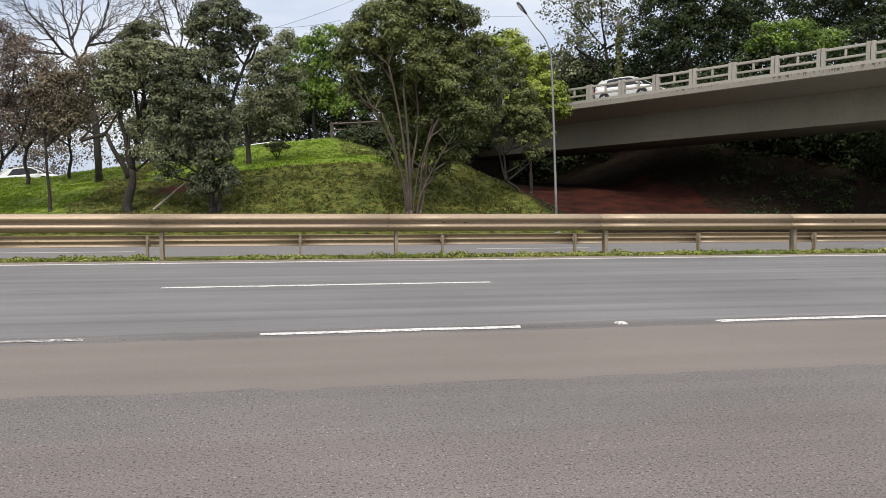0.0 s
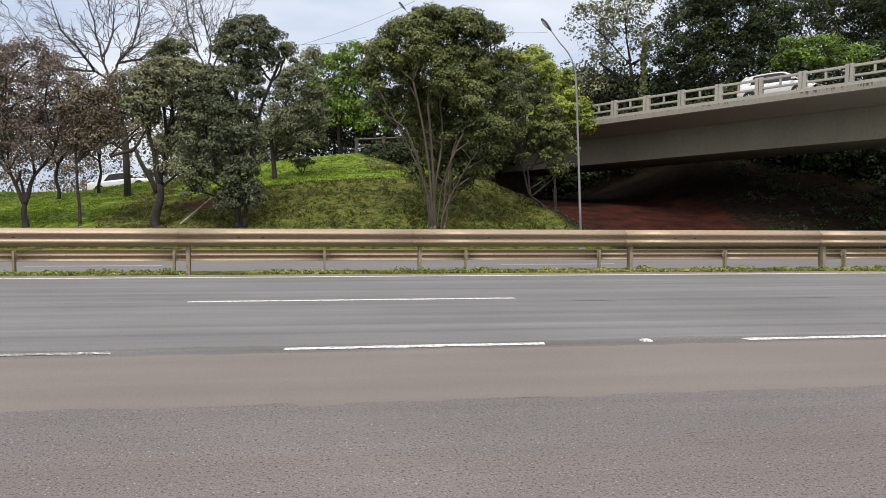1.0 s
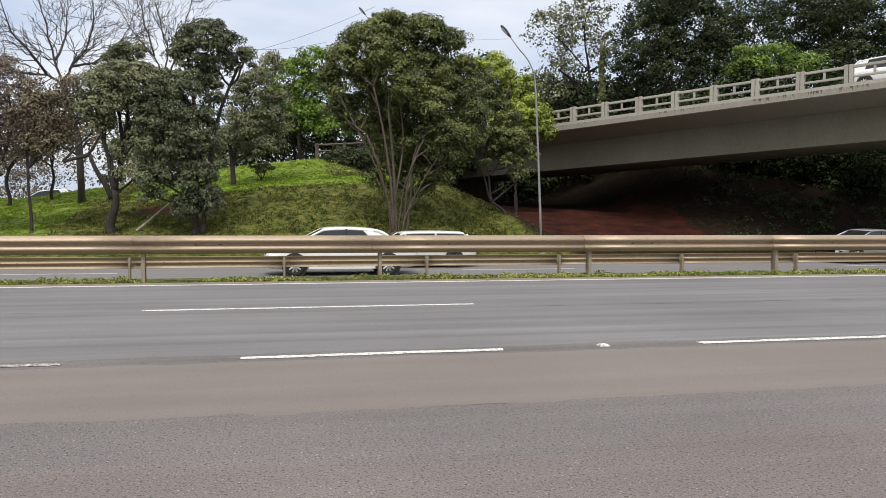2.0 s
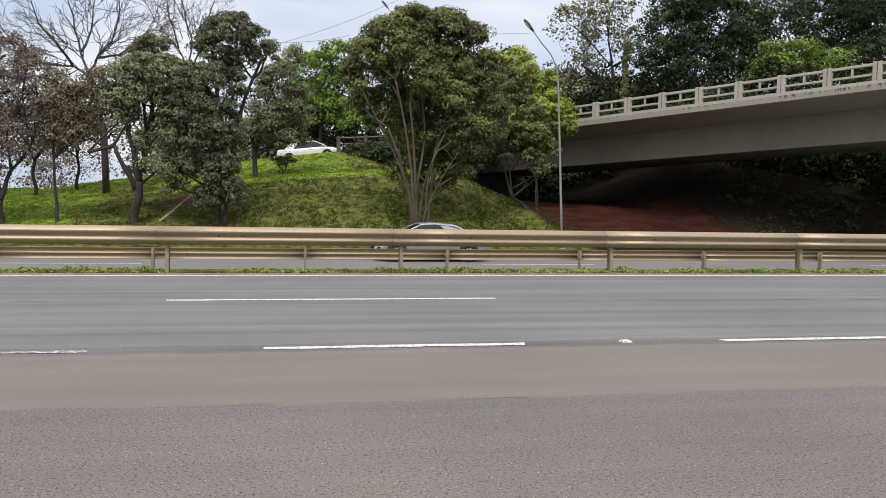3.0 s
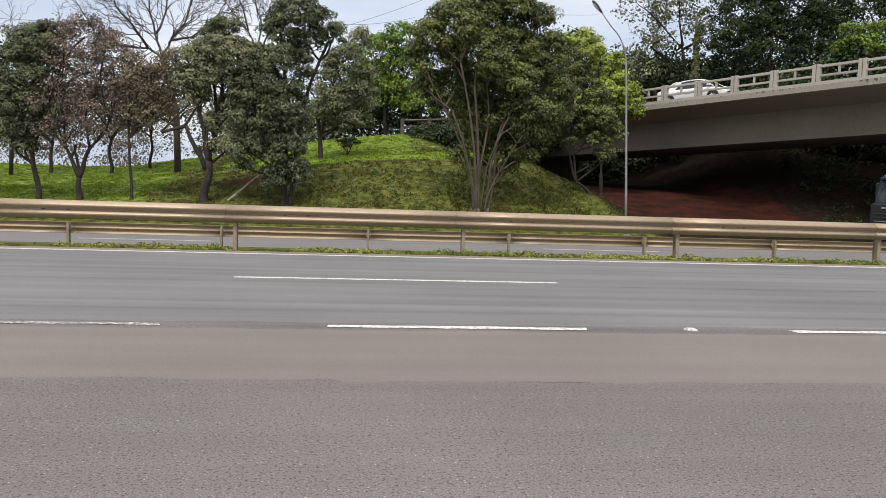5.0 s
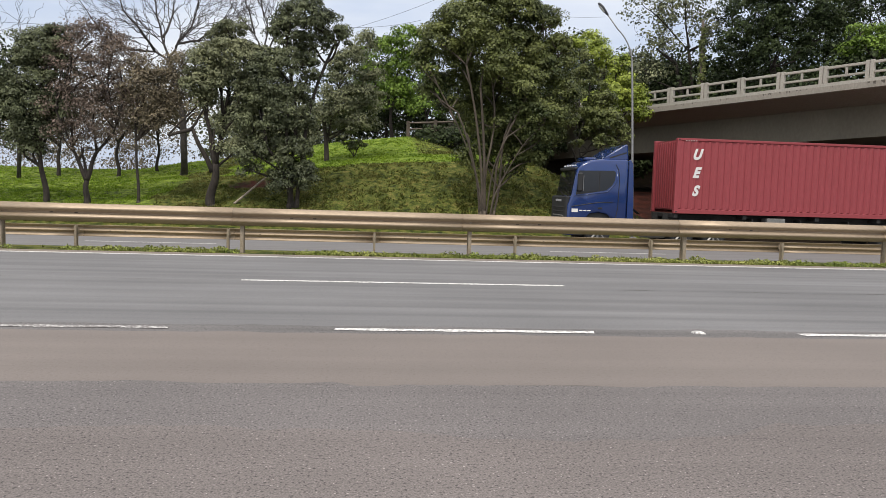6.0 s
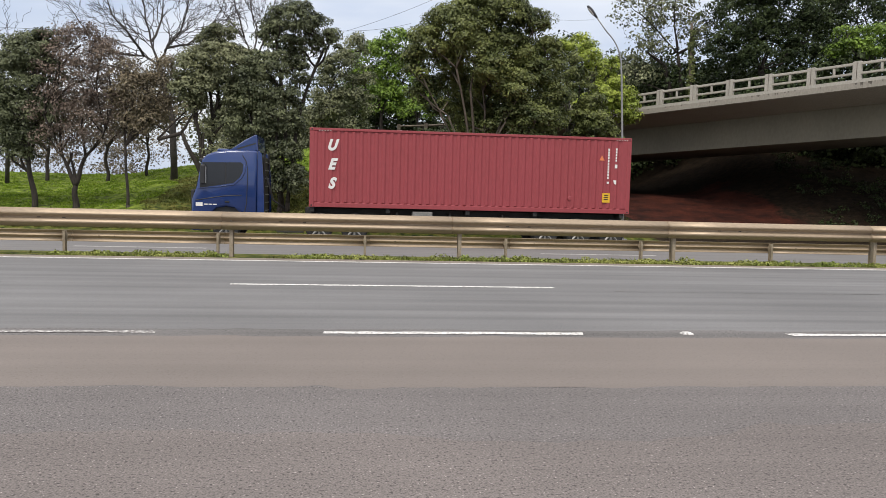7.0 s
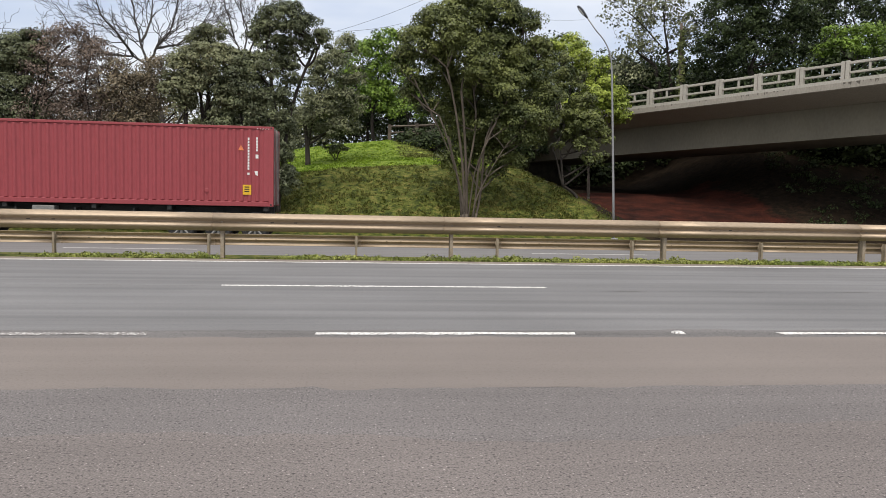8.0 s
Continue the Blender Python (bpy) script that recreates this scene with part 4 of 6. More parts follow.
tree("grey-green tree with a thick forked dark trunk", (-7.08, 36.20), [(0.00, (-6.81, 36.20, 2.00), 0.24), (0.03, (-7.33, 36.20, 4.28), 0.13, (-6.84, 36.20, 1.82)), (0.08, (-6.56, 36.50, 4.21), 0.13, (-6.84, 36.20, 1.82)), (0.00, (-7.86, 35.90, 3.55), 0.13, (-7.01, 36.20, 1.61)), (0.00, (-8.91, 35.90, 3.18), 0.10, (-7.86, 35.90, 3.52))],
     [(-6.26, 36.20, 7.67, 0.91, 0.91, 0.75), (-6.53, 36.20, 6.76, 1.18, 1.18, 0.91), (-5.40, 36.20, 6.46, 1.07, 1.07, 0.96),
      (-7.51, 36.20, 5.45, 0.91, 0.91, 0.86), (-6.39, 36.20, 5.33, 1.12, 1.12, 0.91), (-5.23, 36.20, 5.05, 0.96, 0.96, 0.75),
      (-5.75, 36.20, 4.22, 0.70, 0.70, 0.54), (-5.32, 36.20, 3.26, 0.80, 0.80, 0.70), (-6.06, 36.20, 2.57, 0.80, 0.80, 0.43),
      (-7.19, 36.20, 6.47, 0.86, 0.86, 0.70), (-7.38, 36.20, 4.78, 0.59, 0.59, 0.43), (-6.77, 36.80, 7.81, 0.54, 0.54, 0.64),
      (-6.75, 36.20, 3.54, 0.27, 0.27, 0.54)],
     0.1, L_GREY, 15, clumps=360, per=120, branches=110, spread=0.27, shell=0.6)
tree("slender grey-green tree on the upper bank", (-2.34, 46.00), [(0.00, (-2.56, 46.00, 5.07), 0.17), (-0.03, (-1.68, 46.00, 6.91), 0.09)],
     [(-0.98, 46.00, 7.98, 1.16, 1.16, 1.36), (-0.51, 46.00, 6.05, 1.29, 1.29, 1.09), (-1.66, 46.00, 5.77, 1.22, 1.22, 1.16),
      (-0.26, 46.00, 4.87, 1.02, 1.02, 0.54), (-2.63, 46.00, 5.07, 0.88, 0.88, 0.68), (0.35, 46.00, 7.00, 0.68, 0.68, 1.16),
      (-0.23, 46.00, 9.25, 0.75, 0.75, 0.88), (-1.30, 46.00, 4.47, 0.95, 0.95, 0.48), (-1.86, 46.00, 7.55, 0.61, 0.61, 1.02)],
     0.11, L_GREY, 16, clumps=330, per=75, branches=110, spread=0.3, shell=0.4)
tree("bushy tree with brown and maroon leaves", (-12.67, 36.80), [(-0.08, (-12.74, 36.80, 1.12), 0.17), (-0.11, (-13.28, 36.80, 2.38), 0.11, (-12.74, 36.80, 1.07)), (0.08, (-12.29, 36.80, 2.41), 0.12, (-12.74, 36.80, 1.07)), (0.00, (-11.25, 36.40, 3.62), 0.06, (-12.44, 36.80, 1.95)), (0.00, (-13.91, 36.40, 4.14), 0.06, (-13.13, 36.80, 2.05))],
     [(-12.46, 36.80, 7.36, 1.31, 1.31, 0.87), (-11.24, 36.80, 6.37, 1.14, 1.14, 0.98), (-13.44, 36.80, 6.26, 1.14, 1.14, 0.98),
      (-12.23, 36.80, 5.82, 1.25, 1.25, 1.03), (-11.25, 36.80, 4.85, 1.14, 1.14, 0.87), (-13.46, 36.80, 4.50, 1.25, 1.25, 0.98),
      (-12.23, 36.80, 4.30, 1.25, 1.25, 0.98), (-12.98, 36.80, 3.25, 1.36, 1.36, 0.60), (-11.70, 36.80, 3.20, 0.98, 0.98, 0.60),
      (-13.90, 36.80, 3.22, 0.71, 0.71, 0.49), (-13.38, 36.80, 7.41, 0.76, 0.76, 0.65), (-11.49, 36.80, 7.18, 0.65, 0.65, 0.65),
      (-12.86, 36.80, 2.57, 0.92, 0.92, 0.38)],
     0.085, L_MAROON, 17, clumps=520, per=42, branches=1100, spread=0.3, shell=0.45, twig=M_BARK_TWIG)
tree("brown-leaved slender tree with a thin dark trunk", (-10.38, 36.60), [(0.00, (-10.50, 36.60, 2.91), 0.08)],
     [(-10.25, 36.60, 5.12, 0.97, 0.97, 0.97), (-9.46, 36.60, 5.41, 0.87, 0.87, 0.87), (-8.72, 36.60, 5.95, 0.60, 0.60, 0.97),
      (-9.46, 36.60, 4.15, 0.81, 0.81, 0.60), (-10.15, 36.60, 3.81, 0.70, 0.70, 0.60), (-10.40, 36.60, 6.13, 0.54, 0.54, 0.60),
      (-8.71, 36.60, 4.64, 0.49, 0.49, 0.65)],
     0.09, L_BROWN, 18, clumps=330, per=40, branches=320, spread=0.34, shell=0.35, twig=M_BARK_TWIG)
tree("dark green tree with a leaning trunk at the lawn's edge", (-14.70, 37.20), [(0.00, (-14.97, 37.20, 2.33), 0.15), (-0.08, (-15.59, 37.20, 2.10), 0.08, (-14.83, 37.20, 1.57))],
     [(-14.80, 37.20, 6.76, 1.10, 1.10, 0.99), (-15.54, 37.20, 5.71, 0.93, 0.93, 1.15), (-14.38, 37.20, 5.77, 1.04, 1.04, 0.99),
      (-15.32, 37.20, 4.21, 1.15, 1.15, 1.04), (-14.24, 37.20, 4.25, 0.88, 0.88, 0.88), (-15.09, 37.20, 3.20, 1.04, 1.04, 0.60),
      (-15.87, 37.20, 2.61, 0.66, 0.66, 0.66), (-16.17, 37.20, 4.37, 0.82, 0.82, 1.32), (-14.19, 37.20, 7.44, 0.71, 0.71, 0.49),
      (-15.22, 37.20, 2.32, 0.55, 0.55, 0.38)],
     0.1, L_DEEP, 19, clumps=430, per=110, branches=80, spread=0.28, shell=0.45)
tree("dark green tree beyond the lawn's edge", (-18.88, 38.0), [(0.00, (-18.72, 38.00, 2.06), 0.15)],
     [(-18.76, 38.00, 5.86, 2.24, 2.24, 2.24), (-19.75, 38.00, 3.80, 2.24, 2.24, 1.68),
      (-17.85, 38.00, 3.62, 1.68, 1.68, 1.68)],
     0.16, L_DARK, 20, clumps=330, per=30, branches=40, spread=0.36, shell=0.4)
tree("thin-trunked tree in the middle of the lawn", (-11.03, 48.0), [(0.00, (-11.00, 48.00, 4.59), 0.16)],
     [(-11.29, 48.00, 6.07, 1.94, 1.94, 1.59), (-12.26, 48.00, 5.03, 1.41, 1.41, 1.24),
      (-10.32, 48.00, 5.28, 1.41, 1.41, 1.41)],
     0.15, L_BROWN, 21, clumps=150, per=24, branches=60, spread=0.42, shell=0.3)
tree("thin-trunked tree at the back of the lawn", (-13.56, 52.0), [(0.00, (-13.49, 52.00, 3.73), 0.12)],
     [(-13.80, 52.00, 5.69, 1.91, 1.91, 1.72), (-14.49, 52.00, 4.58, 1.53, 1.53, 1.15)],
     0.15, L_BROWN, 22, clumps=110, per=24, branches=50, spread=0.42, shell=0.3)
tree("thin-trunked tree at the back of the lawn", (-15.45, 50.0), [(0.00, (-15.43, 50.00, 3.36), 0.13)],
     [(-15.75, 50.00, 5.41, 1.84, 1.84, 1.66), (-14.60, 50.00, 4.60, 1.47, 1.47, 1.10)],
     0.15, L_MAROON, 23, clumps=130, per=24, branches=50, spread=0.42, shell=0.3)
tree("thin-trunked tree at the back of the lawn", (-19.76, 52.0), [(0.00, (-19.62, 52.00, 3.13), 0.14)],
     [(-19.60, 52.00, 5.08, 2.30, 2.30, 1.91), (-20.79, 52.00, 4.15, 1.53, 1.53, 1.15)],
     0.15, L_MAROON, 24, clumps=140, per=24, branches=50, spread=0.42, shell=0.3)
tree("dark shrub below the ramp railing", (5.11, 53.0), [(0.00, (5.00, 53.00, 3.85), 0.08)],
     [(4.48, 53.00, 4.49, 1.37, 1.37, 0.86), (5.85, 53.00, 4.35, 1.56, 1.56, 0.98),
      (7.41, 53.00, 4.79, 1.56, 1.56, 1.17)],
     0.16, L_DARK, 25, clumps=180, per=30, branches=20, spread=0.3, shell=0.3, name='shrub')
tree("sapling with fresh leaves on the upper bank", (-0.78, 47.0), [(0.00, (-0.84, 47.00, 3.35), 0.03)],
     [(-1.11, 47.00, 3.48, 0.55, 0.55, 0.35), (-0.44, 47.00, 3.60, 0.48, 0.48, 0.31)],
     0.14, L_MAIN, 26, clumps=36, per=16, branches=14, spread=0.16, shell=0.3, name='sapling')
# Dark shrub added to cover bright ground where shade belongs.
tree("dark shrub added for the shade beside the bridge end", (9.58, 51.0), [(0.00, (9.45, 51.00, 3.81), 0.08)],
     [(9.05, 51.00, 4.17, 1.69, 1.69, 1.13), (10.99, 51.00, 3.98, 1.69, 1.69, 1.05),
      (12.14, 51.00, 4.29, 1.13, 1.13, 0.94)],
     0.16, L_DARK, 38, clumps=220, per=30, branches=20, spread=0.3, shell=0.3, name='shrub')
tree("tall fresh-green tree behind the ramp", (2.17, 68.0), [(0.00, (1.98, 68.00, 7.96), 0.20)],
     [(1.40, 68.00, 11.81, 2.25, 2.25, 2.25), (3.32, 68.00, 13.35, 2.00, 2.00, 1.90),
      (0.71, 68.00, 9.84, 2.00, 2.00, 2.00), (3.88, 68.00, 10.48, 2.25, 2.25, 2.50),
      (2.21, 68.00, 8.46, 2.25, 2.25, 2.00)],
     0.2, L_BRIGHT, 27, clumps=420, per=44, branches=30, spread=0.45, shell=0.4)
tree("dark tree in the shade behind the ramp", (1.78, 72.0), [(0.00, (1.60, 72.00, 7.30), 0.20)],
     [(0.04, 72.00, 7.75, 2.65, 2.65, 2.39), (2.89, 72.00, 7.62, 2.92, 2.92, 2.39),
      (5.75, 72.00, 8.52, 2.65, 2.65, 2.65), (-2.51, 72.00, 6.87, 2.39, 2.39, 1.59)],
     0.28, L_DARK, 28, clumps=330, per=28, branches=20, spread=0.5, shell=0.4)
tree("fresh-green young tree beside the ramp", (5.01, 63.0), [(0.00, (4.82, 63.00, 6.91), 0.10)],
     [(4.66, 63.00, 7.59, 1.16, 1.16, 1.16), (5.23, 63.00, 8.75, 1.02, 1.02, 1.02)],
     0.2, L_BRIGHT, 29, clumps=70, per=24, branches=16, spread=0.35, shell=0.3)
tree("tall sparse tree behind the bridge", (26.16, 62.0), [(0.00, (25.02, 62.00, 12.09), 0.28), (0.50, (26.19, 62.00, 13.08), 0.20)],
     [(22.85, 62.00, 16.09, 2.28, 2.28, 2.05), (25.79, 62.00, 15.81, 2.74, 2.74, 2.28),
      (28.10, 62.00, 14.10, 1.83, 1.83, 1.83), (23.49, 62.00, 13.16, 1.83, 1.83, 1.60),
      (26.12, 62.00, 18.57, 2.74, 2.74, 1.83), (22.63, 62.00, 11.05, 2.05, 2.05, 1.60)],
     0.22, L_GREY, 30, clumps=330, per=20, branches=130, spread=0.5, shell=0.3)
tree("broad dark-green tree behind the bridge", (32.04, 58.0), [(0.00, (31.33, 58.00, 11.36), 0.35)],
     [(29.64, 58.00, 15.63, 2.78, 2.78, 2.56), (32.90, 58.00, 16.26, 2.99, 2.99, 2.56),
      (34.99, 58.00, 13.75, 2.56, 2.56, 2.14), (28.90, 58.00, 12.55, 2.35, 2.35, 2.14),
      (31.72, 58.00, 12.70, 2.99, 2.99, 2.56), (36.26, 58.00, 16.02, 2.14, 2.14, 2.14),
      (31.31, 58.00, 18.75, 3.84, 3.84, 2.14)],
     0.17, L_DARK, 31, clumps=760, per=60, branches=40, spread=0.42, shell=0.45)
tree("fresh-green tree behind the bridge railing", (37.56, 53.0), [(0.00, (36.81, 53.00, 10.49), 0.15)],
     [(35.56, 53.00, 12.06, 1.76, 1.76, 0.78), (37.27, 53.00, 13.17, 1.76, 1.76, 0.78),
      (38.94, 53.00, 12.03, 1.76, 1.76, 0.86), (35.02, 53.00, 13.24, 0.98, 0.98, 0.59),
      (40.48, 53.00, 12.73, 1.56, 1.56, 0.78)],
     0.16, L_BRIGHT, 32, clumps=240, per=44, branches=40, spread=0.36, shell=0.3)
tree("dark-green tree on the far side of the bridge", (44.75, 62.0), [(0.00, (43.77, 62.00, 13.06), 0.30)],
     [(41.86, 62.00, 17.23, 3.20, 3.20, 2.28), (46.01, 62.00, 17.95, 3.65, 3.65, 2.74),
      (49.86, 62.00, 16.75, 4.11, 4.11, 3.20), (44.82, 62.00, 13.12, 3.65, 3.65, 1.83),
      (47.35, 62.00, 20.88, 5.48, 5.48, 2.28)],
     0.17, L_DARK, 33, clumps=600, per=60, branches=40, spread=0.42, shell=0.45)
tree("dark-green tree on the far side of the bridge", (52.09, 58.0), [(0.00, (50.99, 58.00, 12.81), 0.30)],
     [(50.60, 58.00, 16.88, 3.84, 3.84, 3.84), (54.89, 58.00, 15.31, 3.84, 3.84, 3.42),
      (47.34, 58.00, 13.53, 2.56, 2.56, 2.14)],
     0.17, L_DARK, 34, clumps=420, per=60, branches=40, spread=0.42, shell=0.45)
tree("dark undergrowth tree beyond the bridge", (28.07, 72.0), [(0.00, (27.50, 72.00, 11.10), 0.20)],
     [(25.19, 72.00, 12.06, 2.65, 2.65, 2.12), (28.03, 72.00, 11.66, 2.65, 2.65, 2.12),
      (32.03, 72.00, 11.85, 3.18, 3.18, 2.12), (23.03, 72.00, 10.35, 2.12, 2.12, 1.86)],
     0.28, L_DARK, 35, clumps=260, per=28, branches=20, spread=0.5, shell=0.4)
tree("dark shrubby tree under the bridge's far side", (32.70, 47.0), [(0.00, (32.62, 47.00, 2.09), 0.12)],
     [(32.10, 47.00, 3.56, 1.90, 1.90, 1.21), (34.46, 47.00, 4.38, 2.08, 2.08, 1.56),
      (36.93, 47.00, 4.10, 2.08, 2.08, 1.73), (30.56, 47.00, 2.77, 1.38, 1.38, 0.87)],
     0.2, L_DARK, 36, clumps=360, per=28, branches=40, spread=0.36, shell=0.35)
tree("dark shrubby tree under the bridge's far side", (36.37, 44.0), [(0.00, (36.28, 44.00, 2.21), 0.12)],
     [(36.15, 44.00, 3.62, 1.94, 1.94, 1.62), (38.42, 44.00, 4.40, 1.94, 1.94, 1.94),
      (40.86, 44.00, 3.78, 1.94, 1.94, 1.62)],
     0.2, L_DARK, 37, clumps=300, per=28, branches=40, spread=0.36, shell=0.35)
bare_tree("leafless tree with a wide fan of thin branches", (-10.69, 47.0), [(-10.8, 47.0, 4.98), (-11.19, 47.0, 6.6), (-11.61, 47.0, 8.1)], 0.2,
          [[(-11.61, 47.0, 8.1), (-12.48, 47.3, 8.66), (-14.06, 47.6, 8.82), (-15.9, 47.9, 10.02), (-16.93, 48.0, 11.5)],
           [(-11.61, 47.0, 8.1), (-11.96, 47.0, 9.47), (-12.33, 46.7, 11.3), (-12.65, 46.5, 13.12)],
           [(-11.61, 47.0, 8.1), (-11.02, 46.5, 9.04), (-10.11, 46.1, 9.97), (-9.62, 45.8, 11.56), (-9.71, 45.6, 13.06)],
           [(-11.02, 46.5, 9.04), (-9.97, 47.2, 9.42), (-9.12, 47.8, 10.17), (-8.35, 48.0, 11.5)],
           [(-12.48, 47.3, 8.66), (-12.87, 46.2, 9.58), (-13.77, 45.6, 10.65), (-14.1, 45.2, 12.07)],
           [(-11.96, 47.0, 9.47), (-11.6, 48.0, 10.99), (-11.59, 48.6, 12.77)],
           [(-11.19, 47.0, 6.6), (-10.36, 47.6, 7.7), (-9.8, 48.0, 8.95), (-9.32, 48.2, 9.84)],
           [(-11.35, 47.0, 7.24), (-12.8, 46.5, 7.42), (-13.9, 46.0, 7.86), (-14.84, 45.6, 7.97)]], 41)
bare_tree("leafless tree with upright thin branches", (-6.97, 52.0), [(-6.94, 52.0, 7.42), (-6.86, 52.0, 9.42)], 0.16,
          [[(-6.86, 52.0, 9.42), (-7.42, 52.0, 10.84), (-8.68, 52.0, 12.2), (-9.5, 52.5, 13.71)],
           [(-6.86, 52.0, 9.42), (-6.68, 52.4, 11.5), (-7.17, 52.6, 13.33), (-7.6, 53.0, 14.85)],
           [(-6.86, 52.0, 9.42), (-5.93, 51.6, 10.84), (-5.58, 51.4, 12.6), (-5.03, 51.0, 14.12)],
           [(-7.42, 52.0, 10.84), (-7.9, 51.5, 12.67), (-8.01, 51.0, 14.12)]], 42)
bare_tree("leafless tree at the end of the lawn", (-21.31, 50.0), [(-21.2, 50, 4.6), (-21.0, 50.0, 6.5)], 0.13,
          [[(-21.0, 50.0, 6.5), (-22.0, 50.2, 8.0), (-22.6, 50.4, 9.8)], [(-21.0, 50.0, 6.5), (-20.6, 49.6, 8.4), (-20.9, 49.4, 10.4)],
           [(-21.0, 50.0, 6.5), (-19.9, 50.3, 7.9), (-19.2, 50.5, 9.4)]], 43, depth=3)

# ---- forest far behind ----
def forest(name, label, x0, x1, y0, y1, n, seed, mat, low, high, leaf=0.3):
    g = random.Random(seed)
    blobs = []
    for k in range(n):
        x, y = g.uniform(x0, x1), g.uniform(y0, y1)
        h = g.uniform(low, high)
        z = ground_z(x, min(y, 200))
        for j in range(4):
            r = g.uniform(1.6, 3.0)
            blobs.append((x + g.uniform(-2, 2), y + g.uniform(-2, 2), z + h * (0.25 + 0.25 * j), r, r, r * g.uniform(0.8, 1.2)))
    me, _ = leaf_cloud("foliage", blobs, n * 42, 26, leaf, mat, seed, 0.75, 0.45)
    ob = new(name, me)
    return tagged(ob, label, "woods", kind="stuff")


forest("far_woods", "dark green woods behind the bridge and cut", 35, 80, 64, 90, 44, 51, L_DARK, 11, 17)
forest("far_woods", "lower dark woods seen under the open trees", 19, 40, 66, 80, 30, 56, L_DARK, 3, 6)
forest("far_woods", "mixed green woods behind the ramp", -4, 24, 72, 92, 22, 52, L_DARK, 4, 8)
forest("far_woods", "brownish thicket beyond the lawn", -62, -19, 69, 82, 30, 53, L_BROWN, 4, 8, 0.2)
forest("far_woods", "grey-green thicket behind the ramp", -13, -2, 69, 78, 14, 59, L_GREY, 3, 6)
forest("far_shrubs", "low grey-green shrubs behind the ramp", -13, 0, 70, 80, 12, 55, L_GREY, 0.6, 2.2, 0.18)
# Undergrowth made tall here to block skylight from behind the bridge.
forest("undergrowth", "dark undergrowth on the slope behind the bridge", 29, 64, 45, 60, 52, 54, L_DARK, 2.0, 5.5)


# Undergrowth added to block skylight and darken the space under the bridge.
forest("undergrowth", "black-green undergrowth added behind the bridge to block skylight", 15, 36, 61, 66, 34, 66, L_DARK, 1.5, 4.5)


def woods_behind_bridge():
    """Dense dark trees close behind the deck, leaning over it; filled below against skylight."""
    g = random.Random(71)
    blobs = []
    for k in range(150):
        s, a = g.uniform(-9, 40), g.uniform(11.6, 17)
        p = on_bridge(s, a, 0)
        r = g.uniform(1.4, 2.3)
        # The hidden mass down to the ground is added to block skylight.
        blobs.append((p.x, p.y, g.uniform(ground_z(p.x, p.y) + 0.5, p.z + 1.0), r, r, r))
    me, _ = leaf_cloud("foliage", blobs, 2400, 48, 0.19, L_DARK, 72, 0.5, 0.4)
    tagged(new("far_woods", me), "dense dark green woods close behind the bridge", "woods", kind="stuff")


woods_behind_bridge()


def ground_cover():
    g = random.Random(57)
    low = []
    for k in range(260):
        x, y = g.uniform(22, 46), g.uniform(34.5, 48)
        if x > 23 + (y - 34) * 0.25:
            low.append((x, y, ground_z(x, y) + 0.08, g.uniform(0.3, 0.7), g.uniform(0.3, 0.7), g.uniform(0.1, 0.3)))
    me, _ = leaf_cloud("ground_cover", low, 700, 18, 0.12, L_DARK, 58, 0.22, 0.4)
    tagged(new("ground_cover", me), "low plants covering the shaded slope beyond the cut", "plants", kind="stuff")


ground_cover()


# ---- grass ----
def blades(name, label, spots, height, width, per, mat, seed):
    """Tufts of bent blades standing on the ground at the given places."""
    g = np.random.default_rng(seed)
    p = np.repeat(np.array(spots, float), per, axis=0)
    n = len(p)
    p[:, :2] += g.normal(size=(n, 2)) * height * 0.45
    h = height * (0.4 + 0.9 * g.random(n))
    a = g.random(n) * 2 * np.pi
    side = np.stack([np.cos(a), np.sin(a), np.zeros(n)], 1)
    lean = np.stack([-np.sin(a), np.cos(a), np.zeros(n)], 1) * (h * g.uniform(-1.2, 1.2, n))[:, None]
    v = np.empty((n, 4, 3))
    w = width * (0.6 + 0.8 * g.random(n))[:, None]
    up = np.array([0, 0, 1.0])
    v[:, 0] = p - side * w * 0.5
    v[:, 1] = p + side * w * 0.5
    v[:, 2] = p + side * w * 0.3 + lean * 0.4 + up * (h * 0.6)[:, None]
    v[:, 3] = p + lean + up * h[:, None]
    me = bpy.data.meshes.new(name)
    me.vertices.add(n * 4)
    me.vertices.foreach_set("co", v.ravel())
    me.loops.add(n * 4)
    me.loops.foreach_set("vertex_index", np.arange(n * 4, dtype=np.int32))
    me.polygons.add(n)
    me.polygons.foreach_set("loop_start", np.arange(0, n * 4, 4, dtype=np.int32))
    me.polygons.foreach_set("loop_total", np.full(n, 4, dtype=np.int32))
    me.materials.append(mat)
    me.update(calc_edges=True)
    return tagged(new(name, me), label, "grass", kind="stuff")


